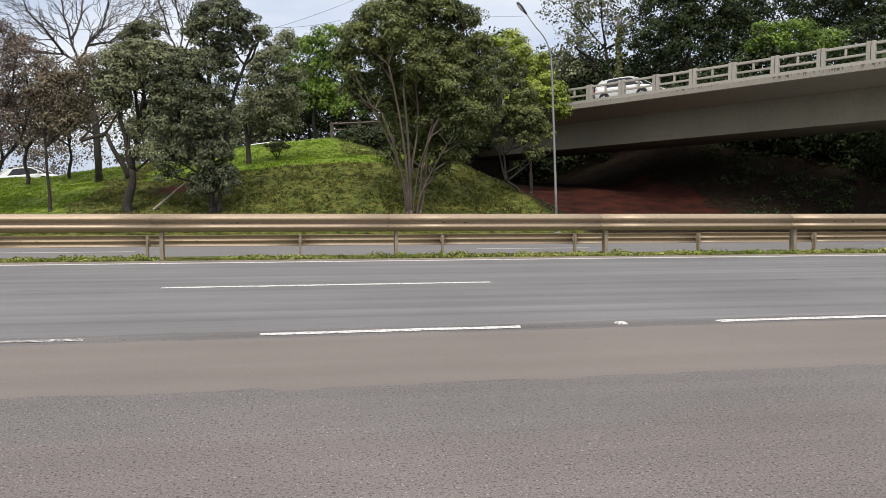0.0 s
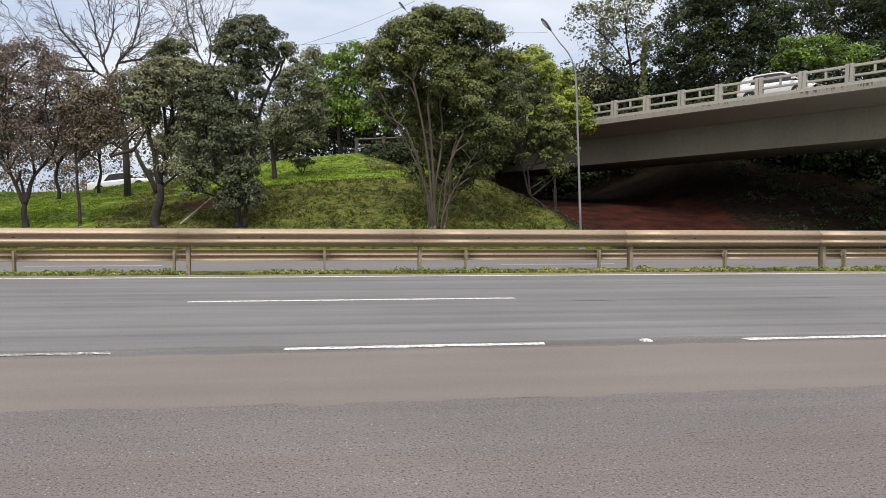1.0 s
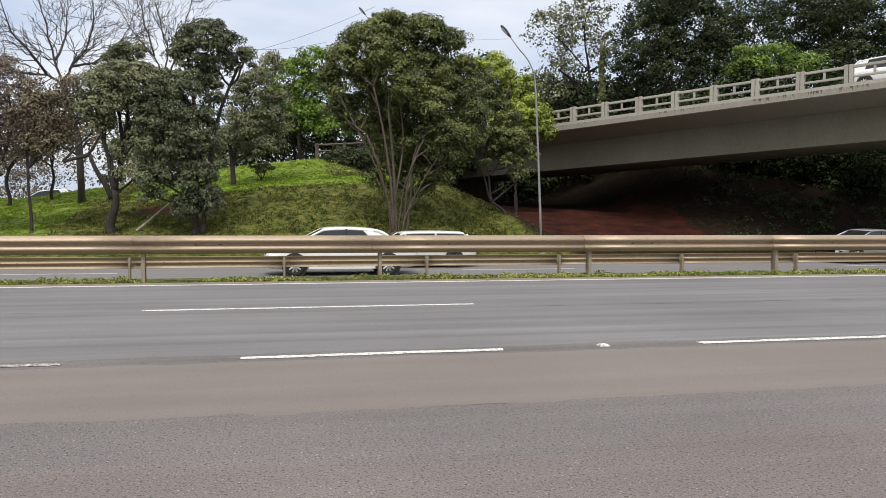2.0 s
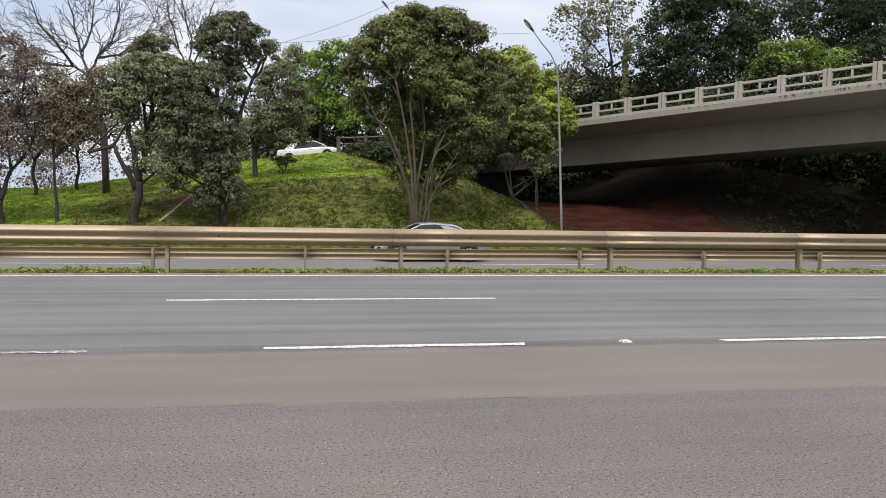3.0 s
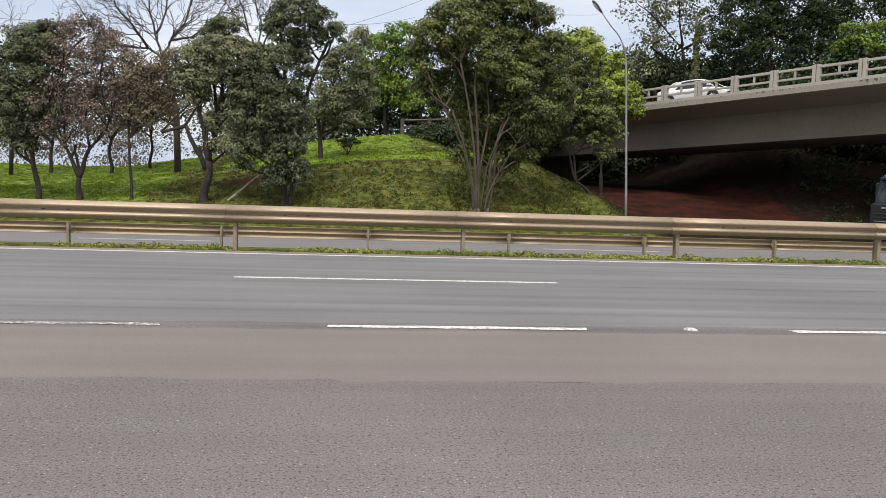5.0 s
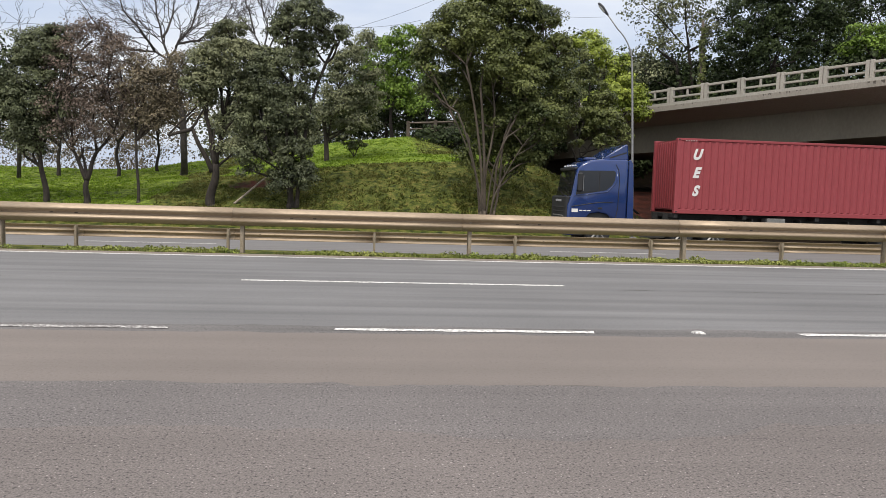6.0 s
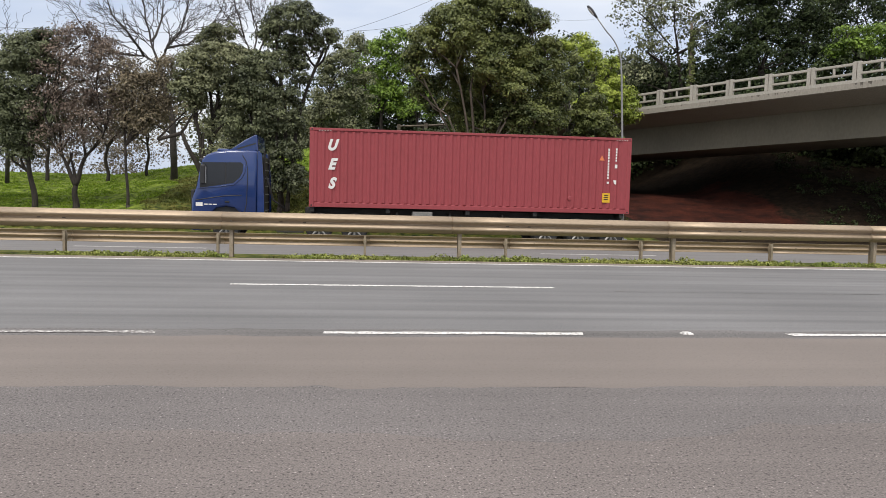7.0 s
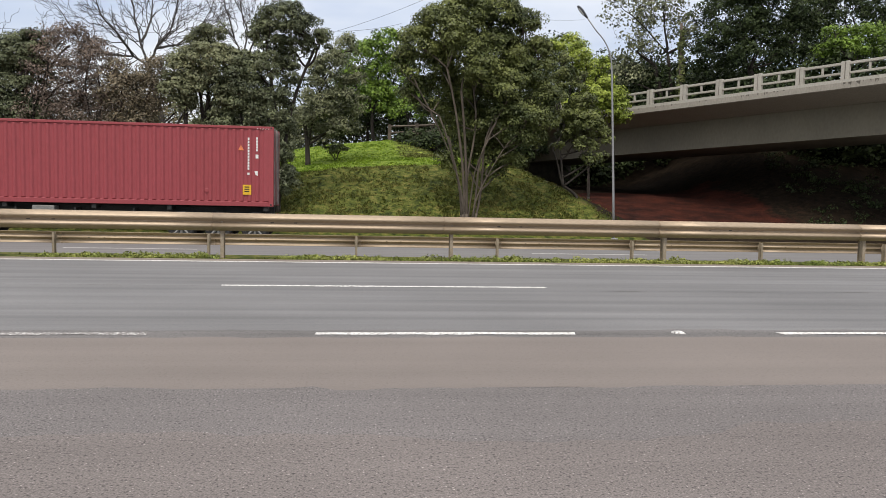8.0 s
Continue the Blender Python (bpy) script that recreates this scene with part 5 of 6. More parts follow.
def build_grass():
    g = random.Random(61)
    median, dry = [], []
    for k in range(7500):
        x = g.uniform(-16, 30)
        y = 13.22 + abs(g.gauss(0, 0.34))
        d = noise.noise((x * 0.9, y * 2.0, 1.7)) + 0.5 * noise.noise((x * 3.3, y, 5.0))
        if d > -0.05 and y < 14.6:
            (median if d > 0.02 else dry).append((x, y, -0.045))
    blades("median_weeds", "low green weeds growing along the median edge", median, 0.062, 0.016, 8, L_WEED, 62)
    blades("dry_weeds", "dry low weeds along the median edge", dry, 0.045, 0.016, 7, L_TURF, 63)
    low = []
    for k in range(330):
        x = g.uniform(-15, 28)
        if noise.noise((x * 0.7, 0.5, 8.8)) > -0.25:
            r = g.uniform(0.08, 0.26)
            low.append((x, 13.3 + abs(g.gauss(0, 0.22)), -0.02, r, r * 0.8, g.uniform(0.02, 0.07)))
    me, _ = leaf_cloud("median_herbs", low, 1900, 18, 0.036, L_WEED, 67, 0.05, 0.3)
    tagged(new("median_herbs", me), "small leafy herbs among the median weeds", "plants", kind="stuff")
    turf, fresh = [], []
    while len(turf) + len(fresh) < 42000:
        x, y = g.uniform(-32, 13), 33.6 + 26 * g.random() ** 1.6
        s = soil(x, y)
        if noise.noise((x * 1.7, y * 1.7, 4.4)) + 0.6 * noise.noise((x * 0.5, y * 0.5, 9.4)) < g.uniform(-0.5, 0.35):
            continue
        if s in (0, 1) or (s == 3 and g.random() < 0.25):
            (fresh if s == 1 else turf).append((x, y, ground_z(x, y) - 0.02))
    blades("bank_grass", "short olive grass covering the bank", turf, 0.1, 0.055, 4, L_TURF, 64)
    blades("upper_bank_grass", "bright green grass on the upper bank", fresh, 0.085, 0.055, 4, L_TURF_BRIGHT, 65)


build_grass()


# ---- street lamp, log, wires ----
M_POLE = material("grey_galvanised_pole", (0.3, 0.3, 0.3), 0.5, 0.4, spread=0.12, scale=2, fine=20, bump=0.05)
M_LAMP = material("dark_grey_lamp_housing", (0.09, 0.09, 0.1), 0.5, 0.2, spread=0.1, bump=0.05)
M_LENS = material("frosted_lamp_lens", (0.6, 0.6, 0.58), 0.3, spread=0.05, bump=0.0)
M_WIRE = material("black_cable", (0.03, 0.03, 0.032), 0.7, spread=0.1, bump=0.0)
M_LOG = material("barkless_pale_log", (0.36, 0.3, 0.23), 0.9, spread=0.3, scale=4, fine=20, bump=0.4, stretch=(1, 1, 1))


def street_lamp():
    z0 = ground_z(11.92, 33.4)
    lamp = thing("street_lamp", "slim grey street lamp with a curved arm beside the road", "street lamp", pose(11.92, 33.4, z0 - 0.05))
    b = Build()
    pts = [(0, 0, 0), (-0.09, 0, 1.9), (-0.22, 0, 4.5), (-0.36, 0, 7.1), (-0.4, 0, 7.6)]
    for k in range(1, 8):
        a = radians(k * 7.2)
        pts.append((-0.4 - 2.0 * (1 - math.cos(a)), 0, 7.6 + 2.0 * math.sin(a)))
    end = Vector(pts[-1]) + Vector((-0.5, 0, 0.62))
    pts.append(tuple(end))
    b.tube(pts, [0.06, 0.056, 0.05, 0.042, 0.038, *[0.03] * 8], 10)
    part("pole", b, M_POLE, lamp, smooth=True)
    b = Build()
    b.box(-0.15, 0.15, -0.15, 0.15, 0.0, 0.05, bevel=0.01)
    part("base_plate", b, M_POLE, lamp)
    b = Build()
    b.loft([[(x, w * math.cos(q), z + h * math.sin(q)) for q in [i * math.pi / 5 for i in range(10)]]
            for x, w, z, h in ((0.06, 0.04, 0.0, 0.04), (-0.1, 0.1, 0.0, 0.06), (-0.35, 0.14, 0.01, 0.075), (-0.55, 0.11, 0.0, 0.06), (-0.62, 0.05, -0.01, 0.03))])
    head = part("lamp_head", b, M_LAMP, lamp, "dark grey lamp housing", True)
    head.matrix_basis = Matrix.Translation(end) @ pose(0, 0, 0, 0, 48, 0)
    b = Build()
    b.loft([[(x, w * math.cos(q), -0.05 + 0.04 * math.sin(q)) for q in [i * math.pi / 5 for i in range(10)]] for x, w in ((-0.15, 0.07), (-0.35, 0.1), (-0.5, 0.07))])
    part("lens", b, M_LENS, head)
    return lamp


street_lamp()
far_lamp = street_lamp()
far_lamp.matrix_world = pose(7.9, 55.2, 5.3)
far_lamp["label"] = "tall grey street lamp standing behind the broad tree"

log_build = Build()
limb(log_build, random.Random(3), (-6.0, 36.1, 0.22), (-4.5, 38.2, 1.72), 0.055, 0.04, 0.02, 6, 8)
tagged(new("fallen_log", log_build.mesh("fallen_log", [M_LOG], True)), "pale barkless log leaning on the grassy bank", "log")


def cable(name, p0, p1, sag, r=0.012):
    b = Build()
    p0, p1 = Vector(p0), Vector(p1)
    b.tube([p0.lerp(p1, k / 16) - Vector((0, 0, sag * 4 * (k / 16) * (1 - k / 16))) for k in range(17)], r, 5)
    return tagged(new(name, b.mesh(name, [M_WIRE], True)), "thin black overhead cable against the sky", "cable", group="overhead cables")


def vine_pole():
    """A wooden pole wrapped in climbing leaves, behind the bridge."""
    t = thing("utility_pole", "wooden pole wrapped in green climbing leaves", "pole", pose(24.7, 56, ground_z(24.7, 56) - 0.1))
    h = 14.3 - ground_z(24.7, 56)
    part("pole", Build().tube([(0.15, 0, 0), (-0.1, 0, h)], [0.16, 0.1], 8), M_BARK_PALE, t, smooth=True)
    me, _ = leaf_cloud("climber", [(0, 0, h * (0.3 + 0.085 * k), 0.22, 0.22, 0.6) for k in range(8)], 190, 24, 0.16, L_MAIN, 77, 0.13, 0.5)
    part("climber", me, None, t)


vine_pole()
cable("overhead_cable", (-1.0, 60, 13.2), (3.9, 60, 14.0), 0.15)
cable("overhead_cable", (-1.0, 60, 13.2), (7.6, 60, 16.9), 0.2)
cable("overhead_cable", (13.3, 60, 14.9), (18.3, 60, 15.0), 0.1, 0.01)
cable("overhead_cable", (-40, 60, 12.6), (-1.0, 60, 13.2), 0.6)


# ---- vehicles ----
M_WHITE = material("white_car_paint", (0.78, 0.78, 0.77), 0.25, spread=0.03, scale=1, fine=5, bump=0, coat=0.6)
M_CREAM = material("off_white_car_paint", (0.7, 0.69, 0.64), 0.3, spread=0.03, scale=1, fine=5, bump=0, coat=0.5)
M_SILVER = material("silver_car_paint", (0.36, 0.37, 0.39), 0.3, 0.6, spread=0.03, scale=1, fine=5, bump=0, coat=0.5)
M_GLASS = material("dark_tinted_car_glass", (0.012, 0.013, 0.015), 0.06, spread=0.05, scale=1, fine=4, bump=0, spec=0.6)
M_TYRE = material("black_tyre_rubber", (0.018, 0.018, 0.018), 0.85, spread=0.2, scale=6, fine=40, bump=0.1)
M_RIM = material("silver_alloy_rim", (0.55, 0.55, 0.56), 0.35, 0.6, spread=0.06, scale=6, fine=30, bump=0)
M_BLACK = material("black_plastic_trim", (0.02, 0.02, 0.021), 0.6, spread=0.15, scale=6, fine=40, bump=0.05)
M_TAIL = material("red_tail_lamp", (0.35, 0.012, 0.012), 0.2, spread=0.05, bump=0)
M_HEAD = material("clear_headlamp", (0.6, 0.61, 0.62), 0.12, spread=0.05, bump=0)
M_PLATE = material("grey_number_plate", (0.5, 0.5, 0.5), 0.5, spread=0.05, bump=0)


def lathe(profile, sides=20):
    """profile: (radius, y) rings about the y axis."""
    b = Build()
    b.loft([[(r * math.cos(a), y, r * math.sin(a)) for a in [2 * math.pi * k / sides for k in range(sides)]] for r, y in profile])
    return b


WHEELS = {}


def wheel(parent, x, y, r, width, spokes=10, rim_mat=None, outer=-1):
    rim_mat = rim_mat or M_RIM
    key = (r, width, spokes, rim_mat.name)
    if key not in WHEELS:
        w = width / 2
        tyre = lathe([(r * 0.64, -w * 0.8), (r * 0.7, -w), (r * 0.93, -w), (r, -w * 0.7), (r, w * 0.7), (r * 0.93, w), (r * 0.7, w), (r * 0.64, w * 0.8)], 24)
        rim = lathe([(0.02, -w * 0.3), (r * 0.6, -w * 0.3), (r * 0.66, -w * 0.9), (r * 0.66, w * 0.9), (r * 0.6, w * 0.3), (0.02, w * 0.3)], 24)
        sp = Build()
        for s in (-1,):
            for k in range(spokes):
                a = 2 * math.pi * k / spokes
                sp.tube([(r * 0.1 * math.cos(a), s * w * 0.75, r * 0.1 * math.sin(a)), (r * 0.63 * math.cos(a), s * w * 0.85, r * 0.63 * math.sin(a))], [r * 0.11, r * 0.08], 4)
            sp.tube([(0, s * w * 0.3, 0), (0, s * w * 0.95, 0)], r * 0.13, 10)
        WHEELS[key] = (tyre.mesh("tyre", [M_TYRE], True), rim.mesh("rim", [M_BLACK]), sp.mesh("spoke_star", [rim_mat]))
    tyre, rim, star = WHEELS[key]
    hub = part("wheel", tyre, None, parent)
    hub.matrix_basis = pose(x, y, r, 0, 0, 180 if outer > 0 else 0)
    part("rim", rim, None, hub)
    part("spoke_star", star, None, hub)
    return hub


def ring(x, hw, zb, zt, shoulder=0.1):
    """Cross section of a car body at x."""
    s = shoulder
    half = [(0.0, zb), (hw * 0.82, zb), (hw * 0.95, zb + 0.08), (hw, zb + 0.25), (hw, zt - s * 1.6), (hw * 0.975, zt - s * 0.7), (hw * 0.9, zt - s * 0.15), (hw * 0.6, zt), (0.0, zt + 0.01)]
    right = [(x, y, z) for y, z in half]
    left = [(x, -y, z) for y, z in reversed(half[1:-1])]
    return right + left


def car(label, paint, kind, spokes=10):
    """A car whose nose points along +x, standing on z = 0 at its middle."""
    L, W, H, belt, wb, r = {"hatch": (4.0, 1.72, 1.5, 0.95, 2.5, 0.31), "sedan": (4.6, 1.74, 1.46, 0.94, 2.8, 0.32),
                            "wagon": (4.1, 1.6, 1.26, 0.82, 2.4, 0.29), "low_sedan": (4.0, 1.7, 1.35, 0.88, 2.5, 0.31), "suv": (3.66, 1.72, 1.4, 0.95, 2.5, 0.33)}[kind]
    t = thing("car", label, "car")
    hl, hw = L / 2, W / 2
    hood = belt - 0.06
    tail = {"hatch": belt + 0.02, "sedan": belt + 0.06, "low_sedan": belt + 0.06, "wagon": belt, "suv": belt + 0.03}[kind]
    st = [(-hl, 0.84, 0.34, tail - 0.22), (-hl + 0.08, 0.93, 0.26, tail - 0.05), (-hl + 0.35, 0.98, 0.22, tail), (-wb / 2, 1.0, 0.2, belt + 0.02), (0, 1.0, 0.2, belt),
          (wb / 2 - 0.35, 1.0, 0.2, belt - 0.01), (wb / 2, 0.99, 0.2, hood), (wb / 2 + 0.35, 0.97, 0.2, hood - 0.07), (hl - 0.2, 0.9, 0.22, hood - 0.17), (hl - 0.05, 0.78, 0.27, hood - 0.27), (hl, 0.62, 0.36, hood - 0.36)]
    b = Build()
    b.loft([ring(x, hw * k, zb, zt) for x, k, zb, zt in st])
    part("body", b, paint, t, smooth=True)
    back_base, back_top = {"hatch": (-hl + 0.12, -hl + 0.6), "sedan": (-hl + 0.6, -hl + 1.35), "low_sedan": (-hl + 0.6, -hl + 1.45), "wagon": (-hl + 0.1, -hl + 0.4), "suv": (-hl + 0.12, -hl + 0.5)}[kind]
    front_base, front_top = wb / 2 + 0.02, wb / 2 - 0.85
    if kind == "wagon":
        front_base, front_top = wb / 2 - 0.1, wb / 2 - 0.62
    round_ = 0.35 if kind == "wagon" else 1.0

    def arc(x):
        """Height of the cabin over the belt line, 0 to 1, with a softly bowed roof."""
        if x < back_top:
            u = (x - back_base) / (back_top - back_base)
            q = 0.9 * math.sin(max(0.0, u) * math.pi / 2) ** 0.9 if round_ == 1.0 else 0.93 * max(0.0, u)
        elif x > front_top:
            u = (front_base - x) / (front_base - front_top)
            q = 0.93 * max(0.0, u) ** (0.88 if round_ == 1.0 else 1.0)
        else:
            u = (x - back_top) / (front_top - back_top)
            q = 0.9 + 0.03 * u + 0.28 * u * (1 - u) * 1.0
            q = min(q, 1.0) if round_ == 1.0 else 0.93 + 0.22 * u * (1 - u)
        return min(q, 1.0)

    def half(q):
        return hw * (0.93 - 0.19 * q)

    def stations(x0, x1, n):
        return [x0 + (x1 - x0) * k / n for k in range(n + 1)]

    b = Build()
    rings = []
    for x in stations(back_base + 0.02, front_base - 0.02, 22):
        q = arc(x)
        z = belt + (H - belt) * q
        w = half(q)
        rings.append([(x, -hw * 0.92, belt - 0.04), (x, -w, z - 0.05), (x, -w * 0.8, z - 0.02), (x, 0, z - 0.01), (x, w * 0.8, z - 0.02), (x, w, z - 0.05), (x, hw * 0.92, belt - 0.04)])
    b.loft(rings)
    part("glasshouse", b, M_GLASS, t, "dark tinted glass all round")
    b = Build()
    rings = []
    for x in stations(back_top - 0.06, front_top + 0.04, 14):
        q = arc(x)
        z = belt + (H - belt) * q
        w = half(q) + 0.012
        rings.append([(x, -w, z - 0.085), (x, -w, z - 0.045), (x, -w * 0.86, z - 0.004), (x, -w * 0.4, z + 0.012), (x, w * 0.4, z + 0.012), (x, w * 0.86, z - 0.004), (x, w, z - 0.045), (x, w, z - 0.085), (x, w * 0.8, z - 0.05), (x, -w * 0.8, z - 0.05)])
    b.loft(rings)
    part("roof", b, paint, t, smooth=True)
    for side in (0, 1):
        sg = -1 if side == 0 else 1
        for x0, x1, n, rad in ((front_top + 0.02, front_base, 6, 0.035), (back_top - 0.02, back_base, 6, 0.06 if kind != "wagon" else 0.05)):
            pts = []
            for x in stations(x0, x1, n):
                q = arc(x)
                pts.append((x, sg * (half(q) - 0.0), belt + (H - belt) * q - 0.05))
            part("pillar", Build().tube(pts, rad, 6), paint, t, smooth=True)
        posts = [0.45, 0.8] if kind == "wagon" else [0.5]
        for u in posts:
            x = back_base + (front_base - back_base) * u
            q = arc(x)
            part("pillar", Build().tube([(x + 0.06, sg * hw * 0.925, belt - 0.03), (x, sg * (half(q) + 0.004), belt + (H - belt) * q - 0.06)], 0.035, 6), paint if kind == "wagon" else M_BLACK, t)
        if kind != "wagon":
            x0 = back_top - 0.18
            q = arc(x0)
            cb = Build()
            zt = belt + (H - belt) * q - 0.06
            y0, y1 = sg * hw * 0.93, sg * (half(q) + 0.012)
            dy = Vector((0, sg * 0.012, 0))
            quad = [Vector((back_base + 0.05, y0, belt - 0.04)), Vector((back_base + 0.62, y0, belt - 0.04)), Vector((back_top + 0.3, y1, belt + (H - belt) * 0.9 - 0.06)), Vector((x0, y1, zt))]
            cb.add([p + dy for p in quad] + [p - dy * 3 for p in quad], [(0, 1, 2, 3), (7, 6, 5, 4), (0, 4, 5, 1), (1, 5, 6, 2), (2, 6, 7, 3), (3, 7, 4, 0)])
            part("rear_quarter", cb, paint, t)
        s = -1 if side == 0 else 1
        for x in (-wb / 2, wb / 2):
            # Black disc on the body side stands in for the shaded wheel well.
            arch = Build()
            arch.tube([(x, s * (hw - 0.02), r), (x, s * (hw + 0.006), r)], r + 0.06, 20)
            part("wheel_well_shade", arch, M_BLACK, t)
            wheel(t, x, s * (hw - 0.07), r, 0.2, spokes, None, s)
        m = Build()
        m.box(front_base - 0.32, front_base - 0.16, s * (hw + 0.08) - 0.09, s * (hw + 0.08) + 0.09, belt + 0.0, belt + 0.14, bevel=0.03)
        part("mirror", m, paint, t)
        for x in ((-0.75, 0.25) if kind != "suv" else (-0.7, 0.3)):
            h = Build().box(x - 0.09, x + 0.09, s * (hw + 0.006) - 0.012, s * (hw + 0.006) + 0.012, belt - 0.17, belt - 0.14, bevel=0.008)
            part("door_handle", h, paint if paint is not M_CREAM else M_BLACK, t)
        h = Build().box(hl - 0.42, hl - 0.06, s * hw * 0.68 - 0.12, s * hw * 0.68 + 0.12, hood - 0.32, hood - 0.2, bevel=0.03)
        part("headlamp", h, M_HEAD, t)
        h = Build().box(-hl - 0.005, -hl + 0.16, s * hw * 0.78 - 0.1, s * hw * 0.78 + 0.1, tail - 0.28, tail - 0.08, bevel=0.02)
        part("tail_lamp", h, M_TAIL, t)
        h = Build().box(-wb / 2 + 0.4, wb / 2 - 0.4, s * (hw - 0.01) - 0.02, s * (hw - 0.01) + 0.02, 0.2, 0.29, bevel=0.015)
        part("sill", h, M_BLACK if kind == "suv" else paint, t)
    h = Build().box(hl - 0.16, hl + 0.012, -0.5, 0.5, 0.3, 0.44, bevel=0.02)
    part("grille", h, M_BLACK, t)
    h = Build().box(-hl - 0.02, -hl + 0.05, -0.2, 0.2, 0.5, 0.62, bevel=0.005)
    part("number_plate", h, M_PLATE, t)
    return t


# ---- container truck ----
M_RED = material("faded_red_container_paint", (0.33, 0.055, 0.065), 0.55, spread=0.09, scale=0.6, fine=12, bump=0.06, tint=(0.27, 0.045, 0.05), tint_amount=0.7, stretch=(1, 1, 0.4))
M_BLUE = material("glossy_blue_cab_paint", (0.008, 0.03, 0.135), 0.18, spread=0.06, scale=0.8, fine=8, bump=0, coat=0.7)
M_DECAL = material("white_decal", (0.75, 0.73, 0.7), 0.5, spread=0.08, scale=8, fine=30, bump=0)
M_YELLOW = material("yellow_label", (0.7, 0.4, 0.02), 0.5, spread=0.1, scale=8, fine=30, bump=0)
M_ORANGE = material("orange_warning_triangle", (0.7, 0.2, 0.08), 0.5, spread=0.1, scale=8, fine=30, bump=0)
M_CHASSIS = material("grimy_black_chassis", (0.022, 0.021, 0.02), 0.75, spread=0.3, scale=3, fine=20, bump=0.1)
M_STEEL = material("galvanised_steel_box", (0.24, 0.235, 0.22), 0.45, 0.4, spread=0.15, scale=4, fine=20, bump=0.05)


def extrude_side(outline, y0, y1, bev=0.06, crown=0.0):
    """A side outline (x, z) carried across the width, its corners rounded off."""
    cx = sum(p[0] for p in outline) / len(outline)
    cz = sum(p[1] for p in outline) / len(outline)

    def shrunk(k):
        out = []
        for x, z in outline:
            d = Vector((x - cx, z - cz))
            d = d - d.normalized() * k
            out.append((cx + d.x, cz + d.y))
        return out
    rings = []
    for y, k in ((y0, bev), (y0 + bev * 0.35, bev * 0.3), (y0 + bev, 0), (y1 - bev, 0), (y1 - bev * 0.35, bev * 0.3), (y1, bev)):
        rings.append([(x, y, z) for x, z in shrunk(k)])
    return Build().loft(rings)


def panel(points, y, depth=0.012):
    """A flat plate with that outline (x, z), its face at y looking towards -y."""
    n = len(points)
    b = Build()
    b.add([(x, y, z) for x, z in points] + [(x, y + depth, z) for x, z in points],
          [tuple(range(n)), tuple(reversed(range(n, 2 * n)))] + [(i, i + n, (i + 1) % n + n, (i + 1) % n) for i in range(n)])
    return b


def letter(ch, size, mat, parent, x, y, z, shear=0.35):
    cu = bpy.data.curves.new("letter", "FONT")
    cu.body, cu.size, cu.shear, cu.extrude, cu.offset, cu.align_x, cu.align_y = ch, size, shear, 0.002, 0.055 * size, "CENTER", "CENTER"
    tmp = bpy.data.objects.new("letter", cu)
    scene.collection.objects.link(tmp)
    bpy.context.view_layer.update()
    me = bpy.data.meshes.new_from_object(tmp.evaluated_get(bpy.context.evaluated_depsgraph_get()))
    scene.collection.objects.unlink(tmp)
    bpy.data.objects.remove(tmp)
    me.materials.clear()
    me.materials.append(mat)
    ob = part("letter", me, None, parent)
    ob.matrix_basis = Matrix.Translation((x, y, z)) @ pose(0, 0, 0, 90, 0, 0) @ Matrix.Diagonal((0.74, 0.86, 1, 1))
    return ob


